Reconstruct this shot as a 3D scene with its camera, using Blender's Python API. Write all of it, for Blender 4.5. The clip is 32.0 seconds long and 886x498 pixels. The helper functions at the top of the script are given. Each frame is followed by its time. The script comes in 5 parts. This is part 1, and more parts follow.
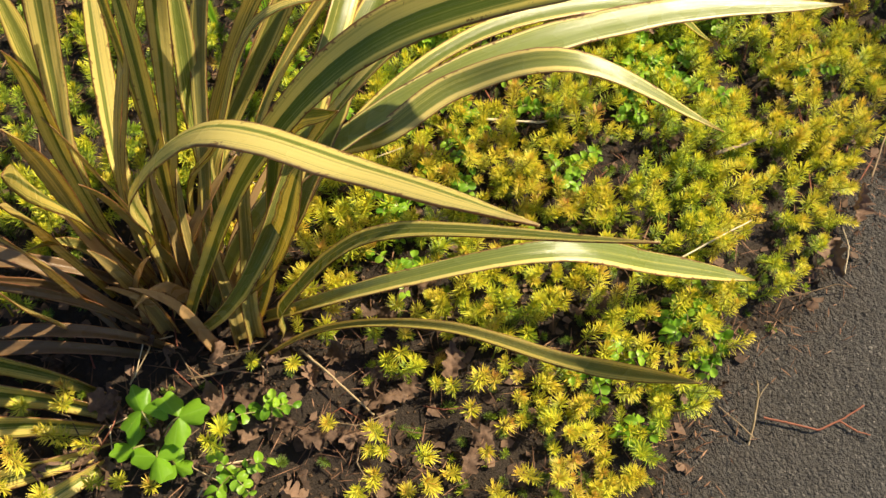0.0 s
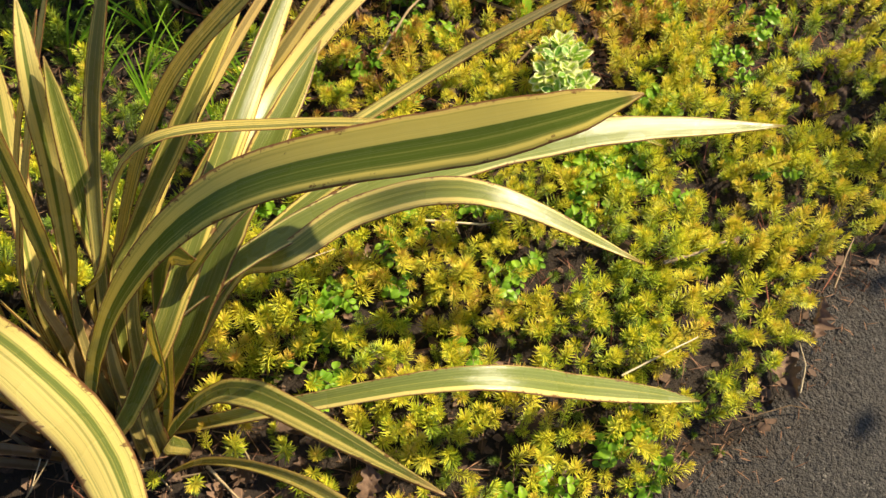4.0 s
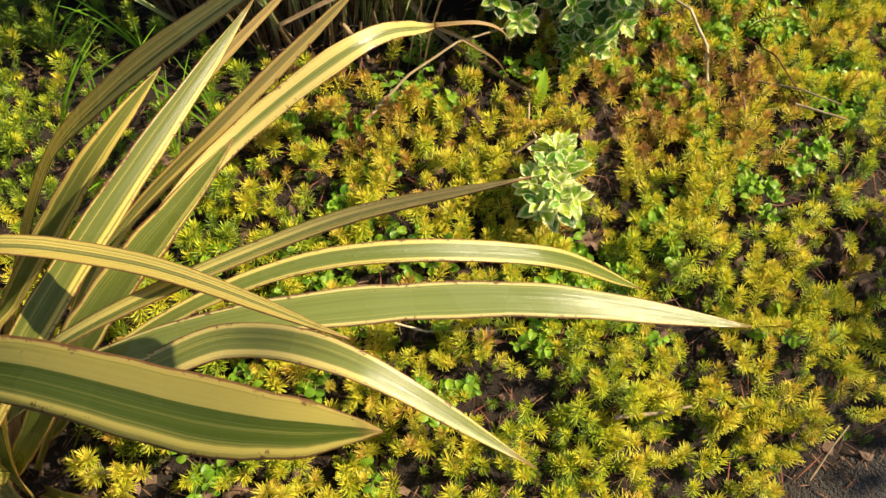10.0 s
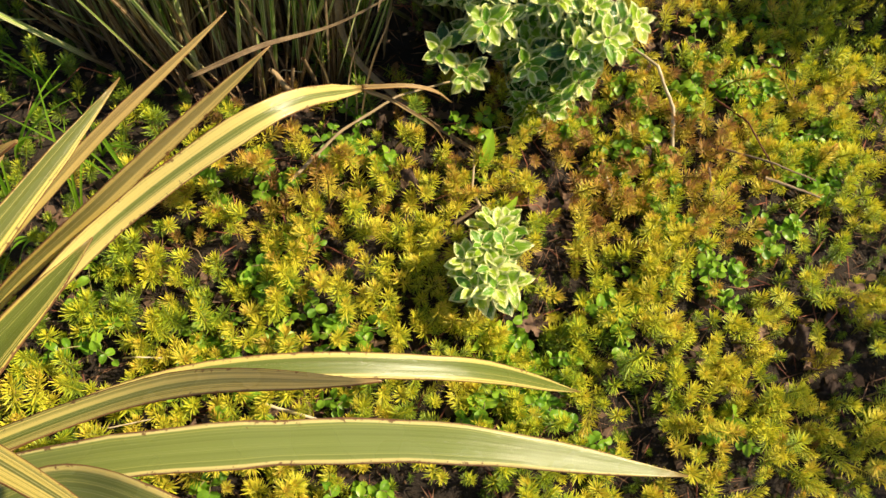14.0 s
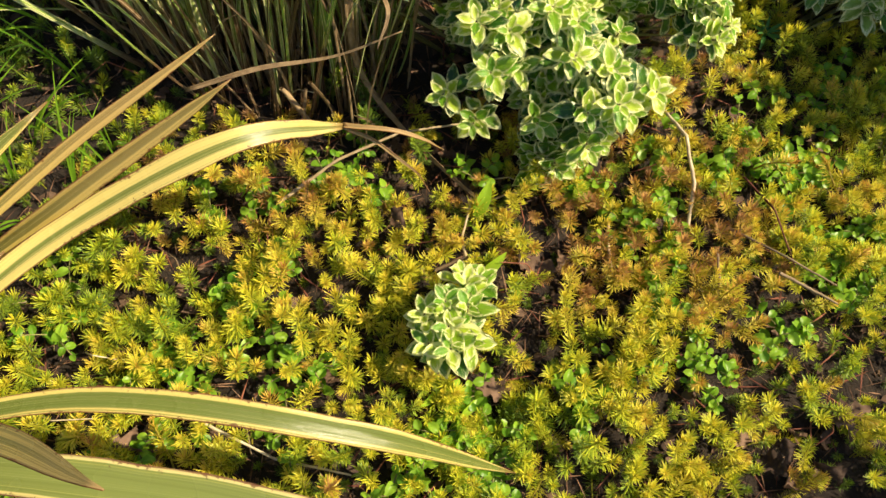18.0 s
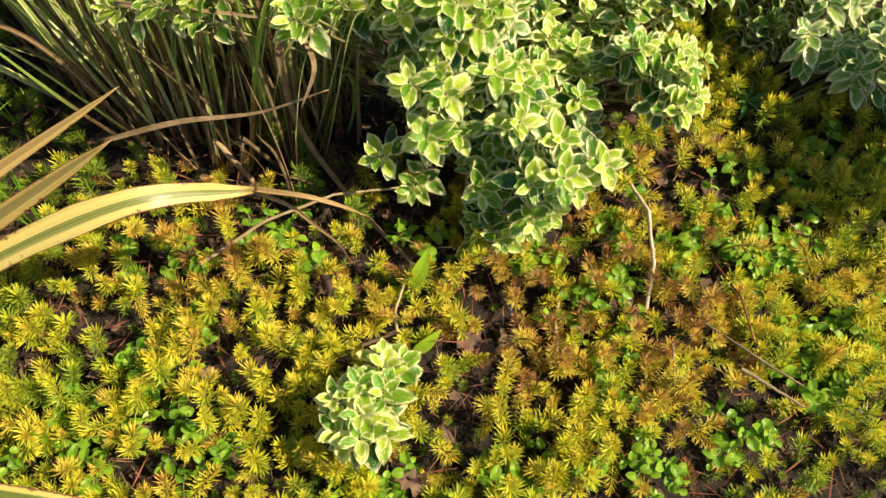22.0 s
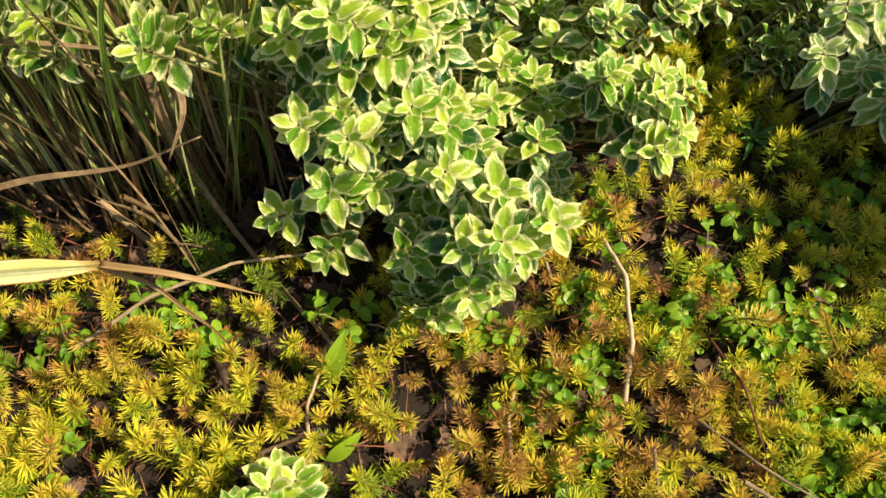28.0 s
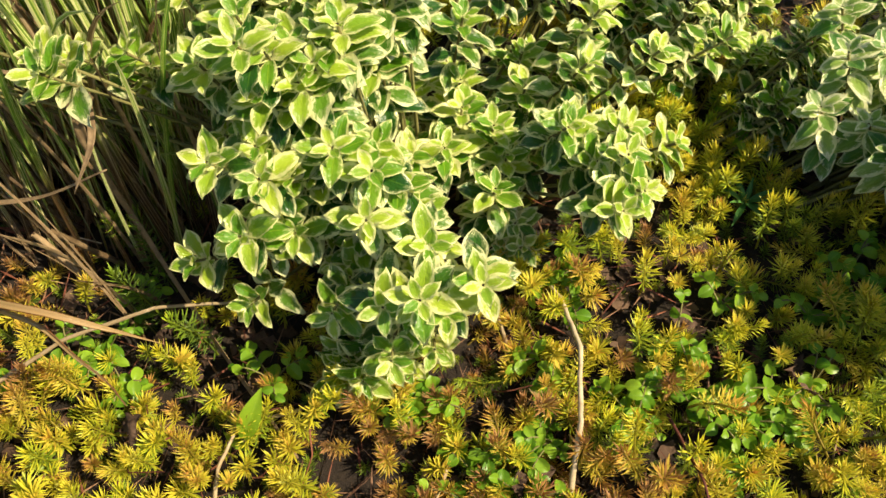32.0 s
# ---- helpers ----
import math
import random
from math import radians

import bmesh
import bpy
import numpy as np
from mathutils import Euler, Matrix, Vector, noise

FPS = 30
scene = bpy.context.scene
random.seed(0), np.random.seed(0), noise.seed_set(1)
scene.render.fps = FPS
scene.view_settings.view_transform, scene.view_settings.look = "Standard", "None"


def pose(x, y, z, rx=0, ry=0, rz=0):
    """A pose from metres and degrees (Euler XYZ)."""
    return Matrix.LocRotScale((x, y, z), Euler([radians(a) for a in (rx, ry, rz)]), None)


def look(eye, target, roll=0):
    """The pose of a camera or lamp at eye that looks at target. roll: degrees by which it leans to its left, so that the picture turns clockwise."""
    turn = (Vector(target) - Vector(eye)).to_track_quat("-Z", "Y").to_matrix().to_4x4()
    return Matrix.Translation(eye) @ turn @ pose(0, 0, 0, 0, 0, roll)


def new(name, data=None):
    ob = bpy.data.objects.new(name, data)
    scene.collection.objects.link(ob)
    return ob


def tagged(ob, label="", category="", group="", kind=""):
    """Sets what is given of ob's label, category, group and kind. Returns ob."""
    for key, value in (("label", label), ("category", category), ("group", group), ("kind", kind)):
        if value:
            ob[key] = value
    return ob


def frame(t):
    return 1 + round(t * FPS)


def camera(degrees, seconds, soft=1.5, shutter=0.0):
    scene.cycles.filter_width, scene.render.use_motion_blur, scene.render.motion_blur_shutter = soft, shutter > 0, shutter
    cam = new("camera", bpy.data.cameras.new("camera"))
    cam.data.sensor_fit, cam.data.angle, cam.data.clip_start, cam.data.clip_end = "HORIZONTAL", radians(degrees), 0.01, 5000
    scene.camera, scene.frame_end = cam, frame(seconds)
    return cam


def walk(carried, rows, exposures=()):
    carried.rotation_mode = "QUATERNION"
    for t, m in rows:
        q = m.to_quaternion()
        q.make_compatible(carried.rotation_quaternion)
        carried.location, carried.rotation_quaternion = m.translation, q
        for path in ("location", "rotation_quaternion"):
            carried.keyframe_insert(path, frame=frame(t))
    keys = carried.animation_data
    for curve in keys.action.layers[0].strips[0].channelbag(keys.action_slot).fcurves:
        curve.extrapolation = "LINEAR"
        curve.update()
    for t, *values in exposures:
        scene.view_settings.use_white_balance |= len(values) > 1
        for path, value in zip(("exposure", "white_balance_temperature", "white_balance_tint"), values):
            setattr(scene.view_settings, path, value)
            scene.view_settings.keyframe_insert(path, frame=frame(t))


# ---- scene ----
cam = camera(56.0, 32.0)
PATH = [
    (0, (0.065, 0.061, 0.852), (0.18, 1.001, -0.91), 8.2),
    (0.5, (0.069, 0.073, 0.851), (0.205, 1.032, -0.898), 8.7),
    (1, (0.071, 0.073, 0.852), (0.217, 1.072, -0.874), 8.9),
    (1.5, (0.08, 0.093, 0.856), (0.23, 1.097, -0.868), 9.5),
    (2, (0.104, 0.1, 0.858), (0.228, 1.118, -0.86), 8.6),
    (2.5, (0.121, 0.114, 0.863), (0.221, 1.134, -0.854), 7.9),
    (3, (0.134, 0.125, 0.861), (0.222, 1.151, -0.854), 7.7),
    (3.5, (0.148, 0.136, 0.86), (0.229, 1.16, -0.856), 7.4),
    (4, (0.162, 0.153, 0.862), (0.224, 1.167, -0.861), 7.0),
    (4.5, (0.173, 0.17, 0.865), (0.22, 1.168, -0.868), 7.2),
    (6.5, (0.247, 0.221, 0.88), (0.181, 1.173, -0.878), 8.0),
    (7, (0.254, 0.221, 0.882), (0.163, 1.179, -0.871), 7.4),
    (7.5, (0.254, 0.237, 0.881), (0.154, 1.199, -0.87), 7.5),
    (8, (0.254, 0.256, 0.88), (0.15, 1.221, -0.869), 8.2),
    (8.5, (0.263, 0.272, 0.876), (0.151, 1.234, -0.873), 8.5),
    (9, (0.272, 0.291, 0.87), (0.161, 1.25, -0.882), 9.2),
    (9.5, (0.284, 0.317, 0.872), (0.165, 1.256, -0.89), 9.0),
    (10, (0.285, 0.339, 0.866), (0.162, 1.272, -0.899), 9.0),
    (10.5, (0.283, 0.362, 0.86), (0.167, 1.284, -0.911), 9.9),
    (11, (0.294, 0.387, 0.856), (0.159, 1.294, -0.921), 9.4),
    (11.5, (0.296, 0.413, 0.85), (0.167, 1.309, -0.934), 10.1),
    (12, (0.297, 0.44, 0.839), (0.184, 1.325, -0.951), 11.1),
    (12.5, (0.296, 0.453, 0.831), (0.202, 1.339, -0.96), 12.1),
    (13, (0.294, 0.462, 0.831), (0.217, 1.351, -0.959), 13.2),
    (13.5, (0.301, 0.465, 0.829), (0.225, 1.374, -0.95), 13.6),
    (14, (0.315, 0.479, 0.834), (0.221, 1.399, -0.939), 12.9),
    (14.5, (0.332, 0.49, 0.843), (0.198, 1.411, -0.926), 11.5),
    (16.5, (0.38, 0.548, 0.844), (0.14, 1.408, -0.946), 9.2),
    (17, (0.395, 0.563, 0.843), (0.118, 1.405, -0.95), 8.0),
    (17.5, (0.408, 0.574, 0.846), (0.102, 1.4, -0.95), 7.3),
    (18, (0.419, 0.587, 0.847), (0.085, 1.397, -0.951), 7.1),
    (18.5, (0.434, 0.601, 0.847), (0.067, 1.393, -0.953), 6.3),
    (19, (0.452, 0.608, 0.847), (0.052, 1.395, -0.947), 5.5),
    (19.5, (0.459, 0.607, 0.85), (0.034, 1.412, -0.931), 5.2),
    (20, (0.462, 0.62, 0.85), (0.021, 1.445, -0.918), 5.2),
    (20.5, (0.463, 0.64, 0.841), (0.026, 1.482, -0.919), 5.9),
    (21, (0.463, 0.663, 0.83), (0.026, 1.509, -0.929), 6.1),
    (21.5, (0.467, 0.684, 0.82), (0.033, 1.522, -0.943), 5.8),
    (22, (0.474, 0.696, 0.809), (0.033, 1.526, -0.956), 5.0),
    (22.5, (0.476, 0.707, 0.801), (0.035, 1.528, -0.969), 4.5),
    (23, (0.48, 0.718, 0.791), (0.025, 1.538, -0.975), 3.3),
    (23.5, (0.485, 0.732, 0.782), (0.014, 1.563, -0.975), 2.3),
    (24, (0.495, 0.751, 0.772), (0.005, 1.583, -0.979), 1.0),
    (24.5, (0.5, 0.768, 0.761), (-0.002, 1.59, -0.992), -0.1),
    (26.5, (0.491, 0.826, 0.711), (-0.033, 1.636, -1.041), -1.9),
    (27, (0.491, 0.835, 0.702), (-0.048, 1.661, -1.038), -1.6),
    (27.5, (0.5, 0.841, 0.695), (-0.056, 1.672, -1.038), -1.4),
    (28, (0.506, 0.839, 0.684), (-0.071, 1.68, -1.036), -1.5),
    (28.5, (0.52, 0.845, 0.677), (-0.084, 1.701, -1.027), -2.2),
    (29, (0.534, 0.855, 0.67), (-0.108, 1.718, -1.016), -2.9),
    (29.5, (0.546, 0.869, 0.662), (-0.129, 1.732, -1.011), -3.0),
    (30, (0.549, 0.884, 0.655), (-0.143, 1.737, -1.016), -3.0),
    (30.5, (0.551, 0.893, 0.645), (-0.16, 1.746, -1.018), -3.2),
    (31, (0.555, 0.901, 0.642), (-0.174, 1.751, -1.015), -3.7),
    (31.5, (0.563, 0.908, 0.638), (-0.184, 1.759, -1.011), -4.3),
    (32, (0.567, 0.92, 0.632), (-0.203, 1.763, -1.01), -5.1),
]
walk(cam, [(t, look(eye, target, roll)) for t, eye, target, roll in PATH],
     exposures=[(0, 1.1), (8, 0.93), (12, 0.86), (16, 0.85), (24, 0.79), (32, 0.71)])

# ---- light ----
SUN_AZ, SUN_EL = 66.0, 47.0          # degrees from +y towards +x, and above the horizon
world = bpy.data.worlds.new("sky")
scene.world = world
world.use_nodes = True
sky = world.node_tree.nodes.new("ShaderNodeTexSky")
sky.sky_type, sky.sun_disc = "NISHITA", False
sky.sun_elevation, sky.sun_rotation = radians(SUN_EL), radians(SUN_AZ)
back = world.node_tree.nodes["Background"]
back.inputs["Strength"].default_value = 0.075
world.node_tree.links.new(sky.outputs["Color"], back.inputs["Color"])
lamp = bpy.data.lights.new("sun", "SUN")
lamp.energy, lamp.angle, lamp.color = 5.0, radians(0.53), (1.0, 0.845, 0.59)
sun = new("sun", lamp)
to_sun = Vector((math.sin(radians(SUN_AZ)) * math.cos(radians(SUN_EL)), math.cos(radians(SUN_AZ)) * math.cos(radians(SUN_EL)), math.sin(radians(SUN_EL))))
sun.matrix_world = look(to_sun * 10, (0, 0, 0))

rng = np.random.default_rng(7)


# ---- small helpers ----
def make_mesh(name, verts, faces, material, attrs=None, smooth=True):
    """A mesh from arrays: vertices (n, 3), faces (m, 3 or 4), float attributes per vertex."""
    verts, faces = np.asarray(verts, np.float32), np.asarray(faces, np.int32)
    me = bpy.data.meshes.new(name)
    me.vertices.add(len(verts))
    me.vertices.foreach_set("co", verts.ravel())
    me.loops.add(faces.size)
    me.loops.foreach_set("vertex_index", faces.ravel())
    me.polygons.add(len(faces))
    me.polygons.foreach_set("loop_start", np.arange(0, faces.size, faces.shape[1], dtype=np.int32))
    me.update(calc_edges=True)
    me.polygons.foreach_set("use_smooth", np.full(len(faces), smooth))
    for key, values in (attrs or {}).items():
        me.attributes.new(key, "FLOAT", "POINT").data.foreach_set("value", np.asarray(values, np.float32))
    me.materials.append(material)
    return me


def child(name, me, parent, label="", m=None):
    ob = new(name, me)
    ob.parent = parent
    if m is not None:
        ob.matrix_basis = m
    return tagged(ob, label)


def bezier(p0, p1, p2, p3, n):
    s = np.linspace(0, 1, n)[:, None]
    a, b, c, d = (np.array(p, float) for p in (p0, p1, p2, p3))
    return (1 - s) ** 3 * a + 3 * (1 - s) ** 2 * s * b + 3 * (1 - s) * s * s * c + s ** 3 * d


def tube(points, radii, sides=6, bumps=0.0, seed=0):
    """A tapered tube with closed ends along points: vertices and quads."""
    points = np.asarray(points, float)
    n, r = len(points), np.broadcast_to(radii, (len(points),))
    tan = np.gradient(points, axis=0)
    tan /= np.linalg.norm(tan, axis=1)[:, None] + 1e-9
    ref = np.array((0.31, 0.17, 0.93)) if abs(tan[0][2]) < 0.8 else np.array((1.0, 0.2, 0.1))
    a = np.cross(tan, ref)
    a /= np.linalg.norm(a, axis=1)[:, None]
    b = np.cross(tan, a)
    wob = 1 + bumps * np.random.default_rng(seed).normal(size=(n, sides))
    ang = np.linspace(0, 2 * np.pi, sides, endpoint=False)
    ring = points[:, None] + (r[:, None] * wob)[..., None] * (np.cos(ang)[None, :, None] * a[:, None] + np.sin(ang)[None, :, None] * b[:, None])
    verts = ring.reshape(-1, 3)
    faces = [(i * sides + j, i * sides + (j + 1) % sides, (i + 1) * sides + (j + 1) % sides, (i + 1) * sides + j) for i in range(n - 1) for j in range(sides)]
    return verts, np.array(faces)


def strip(points, width_dirs, normals, widths, fold, cols=7, curl=0.0):
    """A leaf blade along points: a grid with a keel. fold: depth of the keel as a part of the half width. Also u across and v along."""
    points = np.asarray(points, float)
    n = len(points)
    u = np.linspace(-1, 1, cols)
    v = np.linspace(0, 1, n)
    half = np.asarray(widths)[:, None, None] / 2
    fold = np.broadcast_to(fold, (n,))[:, None, None]
    uu = u[None, :, None]
    verts = points[:, None] + half * uu * width_dirs[:, None] + half * (fold * np.abs(uu) + curl * uu ** 2) * normals[:, None]
    faces = [(i * cols + j, i * cols + j + 1, (i + 1) * cols + j + 1, (i + 1) * cols + j) for i in range(n - 1) for j in range(cols - 1)]
    return verts.reshape(-1, 3), np.array(faces), np.tile(u, n), np.repeat(v, cols)


def smooth_noise(x, y, scale, seed):
    """Value noise between 0 and 1 on arrays."""
    g = np.random.default_rng(seed).random((64, 64))
    x, y = np.asarray(x) * scale + 17.3, np.asarray(y) * scale + 9.1
    i, j = np.floor(x).astype(int), np.floor(y).astype(int)
    fx, fy = x - i, y - j
    fx, fy = fx * fx * (3 - 2 * fx), fy * fy * (3 - 2 * fy)
    p = lambda a, b: g[a % 64, b % 64]
    return (p(i, j) * (1 - fx) + p(i + 1, j) * fx) * (1 - fy) + (p(i, j + 1) * (1 - fx) + p(i + 1, j + 1) * fx) * fy


# ---- materials ----
def shader(name):
    """A new material: its tree, and a function that adds a node with inputs given by name or number."""
    m = bpy.data.materials.new(name)
    m.use_nodes = True
    nt = m.node_tree
    nt.nodes.clear()

    def add(kind, ins=None, **props):
        nd = nt.nodes.new("ShaderNode" + kind)
        for key, value in props.items():
            setattr(nd, key, value)
        for key, value in (ins or {}).items():
            if isinstance(value, bpy.types.NodeSocket):
                nt.links.new(value, nd.inputs[key])
            else:
                nd.inputs[key].default_value = value
        return nd
    return m, add


def ramp(add, fac, *stops):
    nd = add("ValToRGB", {"Fac": fac})
    while len(nd.color_ramp.elements) < len(stops):
        nd.color_ramp.elements.new(0.5)
    for el, (pos, col) in zip(nd.color_ramp.elements, stops):
        el.position, el.color = pos, (*col, 1)
    return nd.outputs["Color"]


def calc(add, op, a, b=0.0, clamp=False):
    return add("Math", {0: a, 1: b}, operation=op, use_clamp=clamp).outputs[0]


def mixed(add, fac, a, b):
    nd = add("Mix", {0: fac, 6: a, 7: b}, data_type="RGBA")
    return nd.outputs[2]


def attr(add, name):
    return add("Attribute", attribute_name=name).outputs["Fac"]


def rgb(c):
    return (*c, 1.0)


def leafy(add, colour, translucent=0.35, rough=0.4, bump=None, spec=0.5, glow=None):
    """Leaf surface: gloss on top, light coming through."""
    ins = {"Base Color": colour, "Roughness": rough, "Specular IOR Level": spec}
    if bump is not None:
        ins["Normal"] = bump
    p = add("BsdfPrincipled", ins)
    t = add("BsdfTranslucent", {"Color": colour if glow is None else glow})
    s = add("MixShader", {0: translucent, 1: p.outputs[0], 2: t.outputs[0]})
    add("OutputMaterial", {"Surface": s.outputs[0]})


def bumped(add, height, strength, distance):
    return add("Bump", {"Height": height, "Strength": strength, "Distance": distance}).outputs[0]


def soil_material():
    m, add = shader("soil")
    pos = add("NewGeometry").outputs["Position"]
    fine = add("TexNoise", {"Vector": pos, "Scale": 220.0, "Detail": 6.0, "Roughness": 0.7}).outputs[0]
    broad = add("TexNoise", {"Vector": pos, "Scale": 24.0, "Detail": 4.0}).outputs[0]
    c1 = ramp(add, fine, (0.25, (0.01, 0.0065, 0.004)), (0.55, (0.026, 0.017, 0.01)), (0.8, (0.065, 0.042, 0.026)))
    c2 = mixed(add, calc(add, "MULTIPLY", broad, 0.7), c1, rgb((0.022, 0.013, 0.008)))
    p = add("BsdfPrincipled", {"Base Color": c2, "Roughness": 0.95, "Normal": bumped(add, fine, 0.9, 0.006)})
    add("OutputMaterial", {"Surface": p.outputs[0]})
    return m


def asphalt_material():
    m, add = shader("asphalt")
    pos = add("NewGeometry").outputs["Position"]
    cell = add("TexVoronoi", {"Vector": pos, "Scale": 520.0, "Randomness": 1.0})
    fine = add("TexNoise", {"Vector": pos, "Scale": 420.0, "Detail": 5.0, "Roughness": 0.7}).outputs[0]
    broad = add("TexNoise", {"Vector": pos, "Scale": 9.0, "Detail": 5.0}).outputs[0]
    grit = ramp(add, cell.outputs["Color"], (0.1, (0.018, 0.0155, 0.013)), (0.55, (0.038, 0.033, 0.027)), (0.86, (0.08, 0.069, 0.056)), (0.95, (0.3, 0.27, 0.23)))
    c = mixed(add, ramp(add, broad, (0.35, (0.0, 0.0, 0.0)), (0.7, (0.65, 0.65, 0.65))), grit, rgb((0.054, 0.047, 0.039)))
    c = mixed(add, calc(add, "MULTIPLY", fine, 0.35), c, rgb((0.03, 0.026, 0.022)))
    dirt = calc(add, "MULTIPLY", attr(add, "dirt"), ramp(add, add("TexNoise", {"Vector": pos, "Scale": 60.0, "Detail": 5.0}).outputs[0], (0.35, (0.3, 0.3, 0.3)), (0.6, (1, 1, 1))))
    c = mixed(add, dirt, c, rgb((0.034, 0.022, 0.013)))
    stone = add("TexVoronoi", {"Vector": pos, "Scale": 210.0, "Randomness": 1.0})
    c = mixed(add, ramp(add, stone.outputs["Color"], (0.72, (0, 0, 0)), (0.9, (0.55, 0.55, 0.55))), c, rgb((0.1, 0.088, 0.075)))
    pit = add("TexNoise", {"Vector": pos, "Scale": 95.0, "Detail": 4.0, "Roughness": 0.65}).outputs[0]
    c = mixed(add, ramp(add, pit, (0.36, (0.75, 0.75, 0.75)), (0.47, (0, 0, 0))), c, rgb((0.014, 0.012, 0.01)))
    h = calc(add, "ADD", calc(add, "MULTIPLY", cell.outputs["Distance"], -1.0), calc(add, "ADD", fine, calc(add, "ADD", calc(add, "MULTIPLY", pit, 1.6), calc(add, "MULTIPLY", stone.outputs["Distance"], -1.6))))
    p = add("BsdfPrincipled", {"Base Color": c, "Roughness": 0.75, "Normal": bumped(add, h, 1.0, 0.0034)})
    add("OutputMaterial", {"Surface": p.outputs[0]})
    return m


def flax_material():
    """Striped strap leaf: green and yellow bands with many fine lines, thin red-brown edge, worn spots."""
    m, add = shader("flax_leaf")
    u, v, tone, dry, lop = attr(add, "u"), attr(add, "v"), attr(add, "tone"), attr(add, "dry"), attr(add, "lop")
    pale = attr(add, "pale")
    crisp = calc(add, "SUBTRACT", 1.0, calc(add, "MULTIPLY", calc(add, "ABSOLUTE", pale), 0.75))
    au = calc(add, "ABSOLUTE", u)

    def lines(across, along, seed, detail=1.0):
        vec = add("CombineXYZ", {0: calc(add, "MULTIPLY", u, across), 1: calc(add, "MULTIPLY", tone, seed), 2: calc(add, "MULTIPLY", v, along)}).outputs[0]
        return add("TexNoise", {"Vector": vec, "Scale": 1.0, "Detail": detail, "Roughness": 0.6}).outputs[0]
    bands, fine, hair = lines(2.4, 0.5, 37.0), lines(9.0, 0.7, 91.0, 2.5), lines(75.0, 2.5, 53.0)
    thread = lines(34.0, 1.3, 17.0, 2.0)
    f = calc(add, "ADD", calc(add, "ABSOLUTE", calc(add, "ADD", u, lop)), calc(add, "ADD", calc(add, "MULTIPLY", calc(add, "SUBTRACT", bands, 0.5), 0.55), calc(add, "MULTIPLY", calc(add, "SUBTRACT", tone, 0.5), 0.9)))
    green = mixed(add, fine, rgb((0.06, 0.12, 0.012)), rgb((0.16, 0.22, 0.025)))
    green = mixed(add, calc(add, "MAXIMUM", pale, 0.0), green, rgb((0.28, 0.34, 0.085)))
    gold = mixed(add, fine, rgb((0.74, 0.58, 0.1)), rgb((0.85, 0.73, 0.2)))
    gold = mixed(add, calc(add, "MULTIPLY", calc(add, "MAXIMUM", pale, 0.0), 0.7), gold, rgb((0.9, 0.8, 0.38)))
    band = ramp(add, f, (0.5, (0, 0, 0)), (0.56, (1, 1, 1)))
    col = mixed(add, band, green, gold)
    # fine yellow lines in the green, fine green lines in the yellow
    col = mixed(add, calc(add, "MULTIPLY", crisp, ramp(add, fine, (0.6, (0, 0, 0)), (0.64, (0.85, 0.85, 0.85)))), col, rgb((0.84, 0.7, 0.18)))
    col = mixed(add, calc(add, "MULTIPLY", crisp, ramp(add, fine, (0.4, (0.75, 0.75, 0.75)), (0.44, (0, 0, 0)))), col, rgb((0.14, 0.18, 0.03)))
    col = mixed(add, calc(add, "MULTIPLY", hair, 0.2), col, rgb((0.26, 0.22, 0.05)))
    col = mixed(add, calc(add, "MULTIPLY", crisp, ramp(add, thread, (0.36, (0.5, 0.5, 0.5)), (0.43, (0, 0, 0)))), col, rgb((0.13, 0.13, 0.025)))
    col = mixed(add, calc(add, "MULTIPLY", crisp, ramp(add, thread, (0.58, (0, 0, 0)), (0.65, (0.4, 0.4, 0.4)))), col, rgb((0.86, 0.76, 0.32)))
    # tan towards the base, brown at the very tip, straw on the dry leaves
    base = add("MapRange", {0: v, 1: 0.0, 2: 0.36, 3: 0.3, 4: 0.0}).outputs[0]
    col = mixed(add, base, col, rgb((0.6, 0.43, 0.13)))
    tip = add("MapRange", {0: v, 1: 0.965, 2: 1.0, 3: 0.0, 4: 0.8}).outputs[0]
    col = mixed(add, tip, col, rgb((0.3, 0.16, 0.06)))
    col = mixed(add, calc(add, "MULTIPLY", dry, 1.0, True), col, mixed(add, fine, rgb((0.4, 0.25, 0.12)), rgb((0.64, 0.44, 0.21))))
    # dry above 1: darker brown, with the shade at the foot in the colour
    col = mixed(add, calc(add, "MULTIPLY", calc(add, "SUBTRACT", dry, 1.0), 0.9, True), col, mixed(add, fine, rgb((0.07, 0.04, 0.022)), rgb((0.2, 0.12, 0.06))))
    pos = add("NewGeometry").outputs["Position"]
    spot = add("TexNoise", {"Vector": pos, "Scale": 210.0, "Detail": 3.0, "Roughness": 0.7}).outputs[0]
    patch = add("TexNoise", {"Vector": pos, "Scale": 22.0, "Detail": 2.0}).outputs[0]
    spot = calc(add, "ADD", calc(add, "MULTIPLY", spot, 0.85), calc(add, "MULTIPLY", calc(add, "MULTIPLY", calc(add, "POWER", au, 2.0), patch), 0.5))
    col = mixed(add, ramp(add, spot, (0.69, (0, 0, 0)), (0.74, (0.85, 0.85, 0.85))), col, rgb((0.16, 0.06, 0.03)))
    col = mixed(add, ramp(add, calc(add, "ADD", au, calc(add, "MULTIPLY", calc(add, "SUBTRACT", bands, 0.5), 0.4)), (0.84, (0, 0, 0)), (0.93, (0.4, 0.4, 0.4))), col, rgb((0.56, 0.35, 0.14)))
    rim = calc(add, "ADD", au, calc(add, "MULTIPLY", calc(add, "SUBTRACT", patch, 0.5), 0.16))
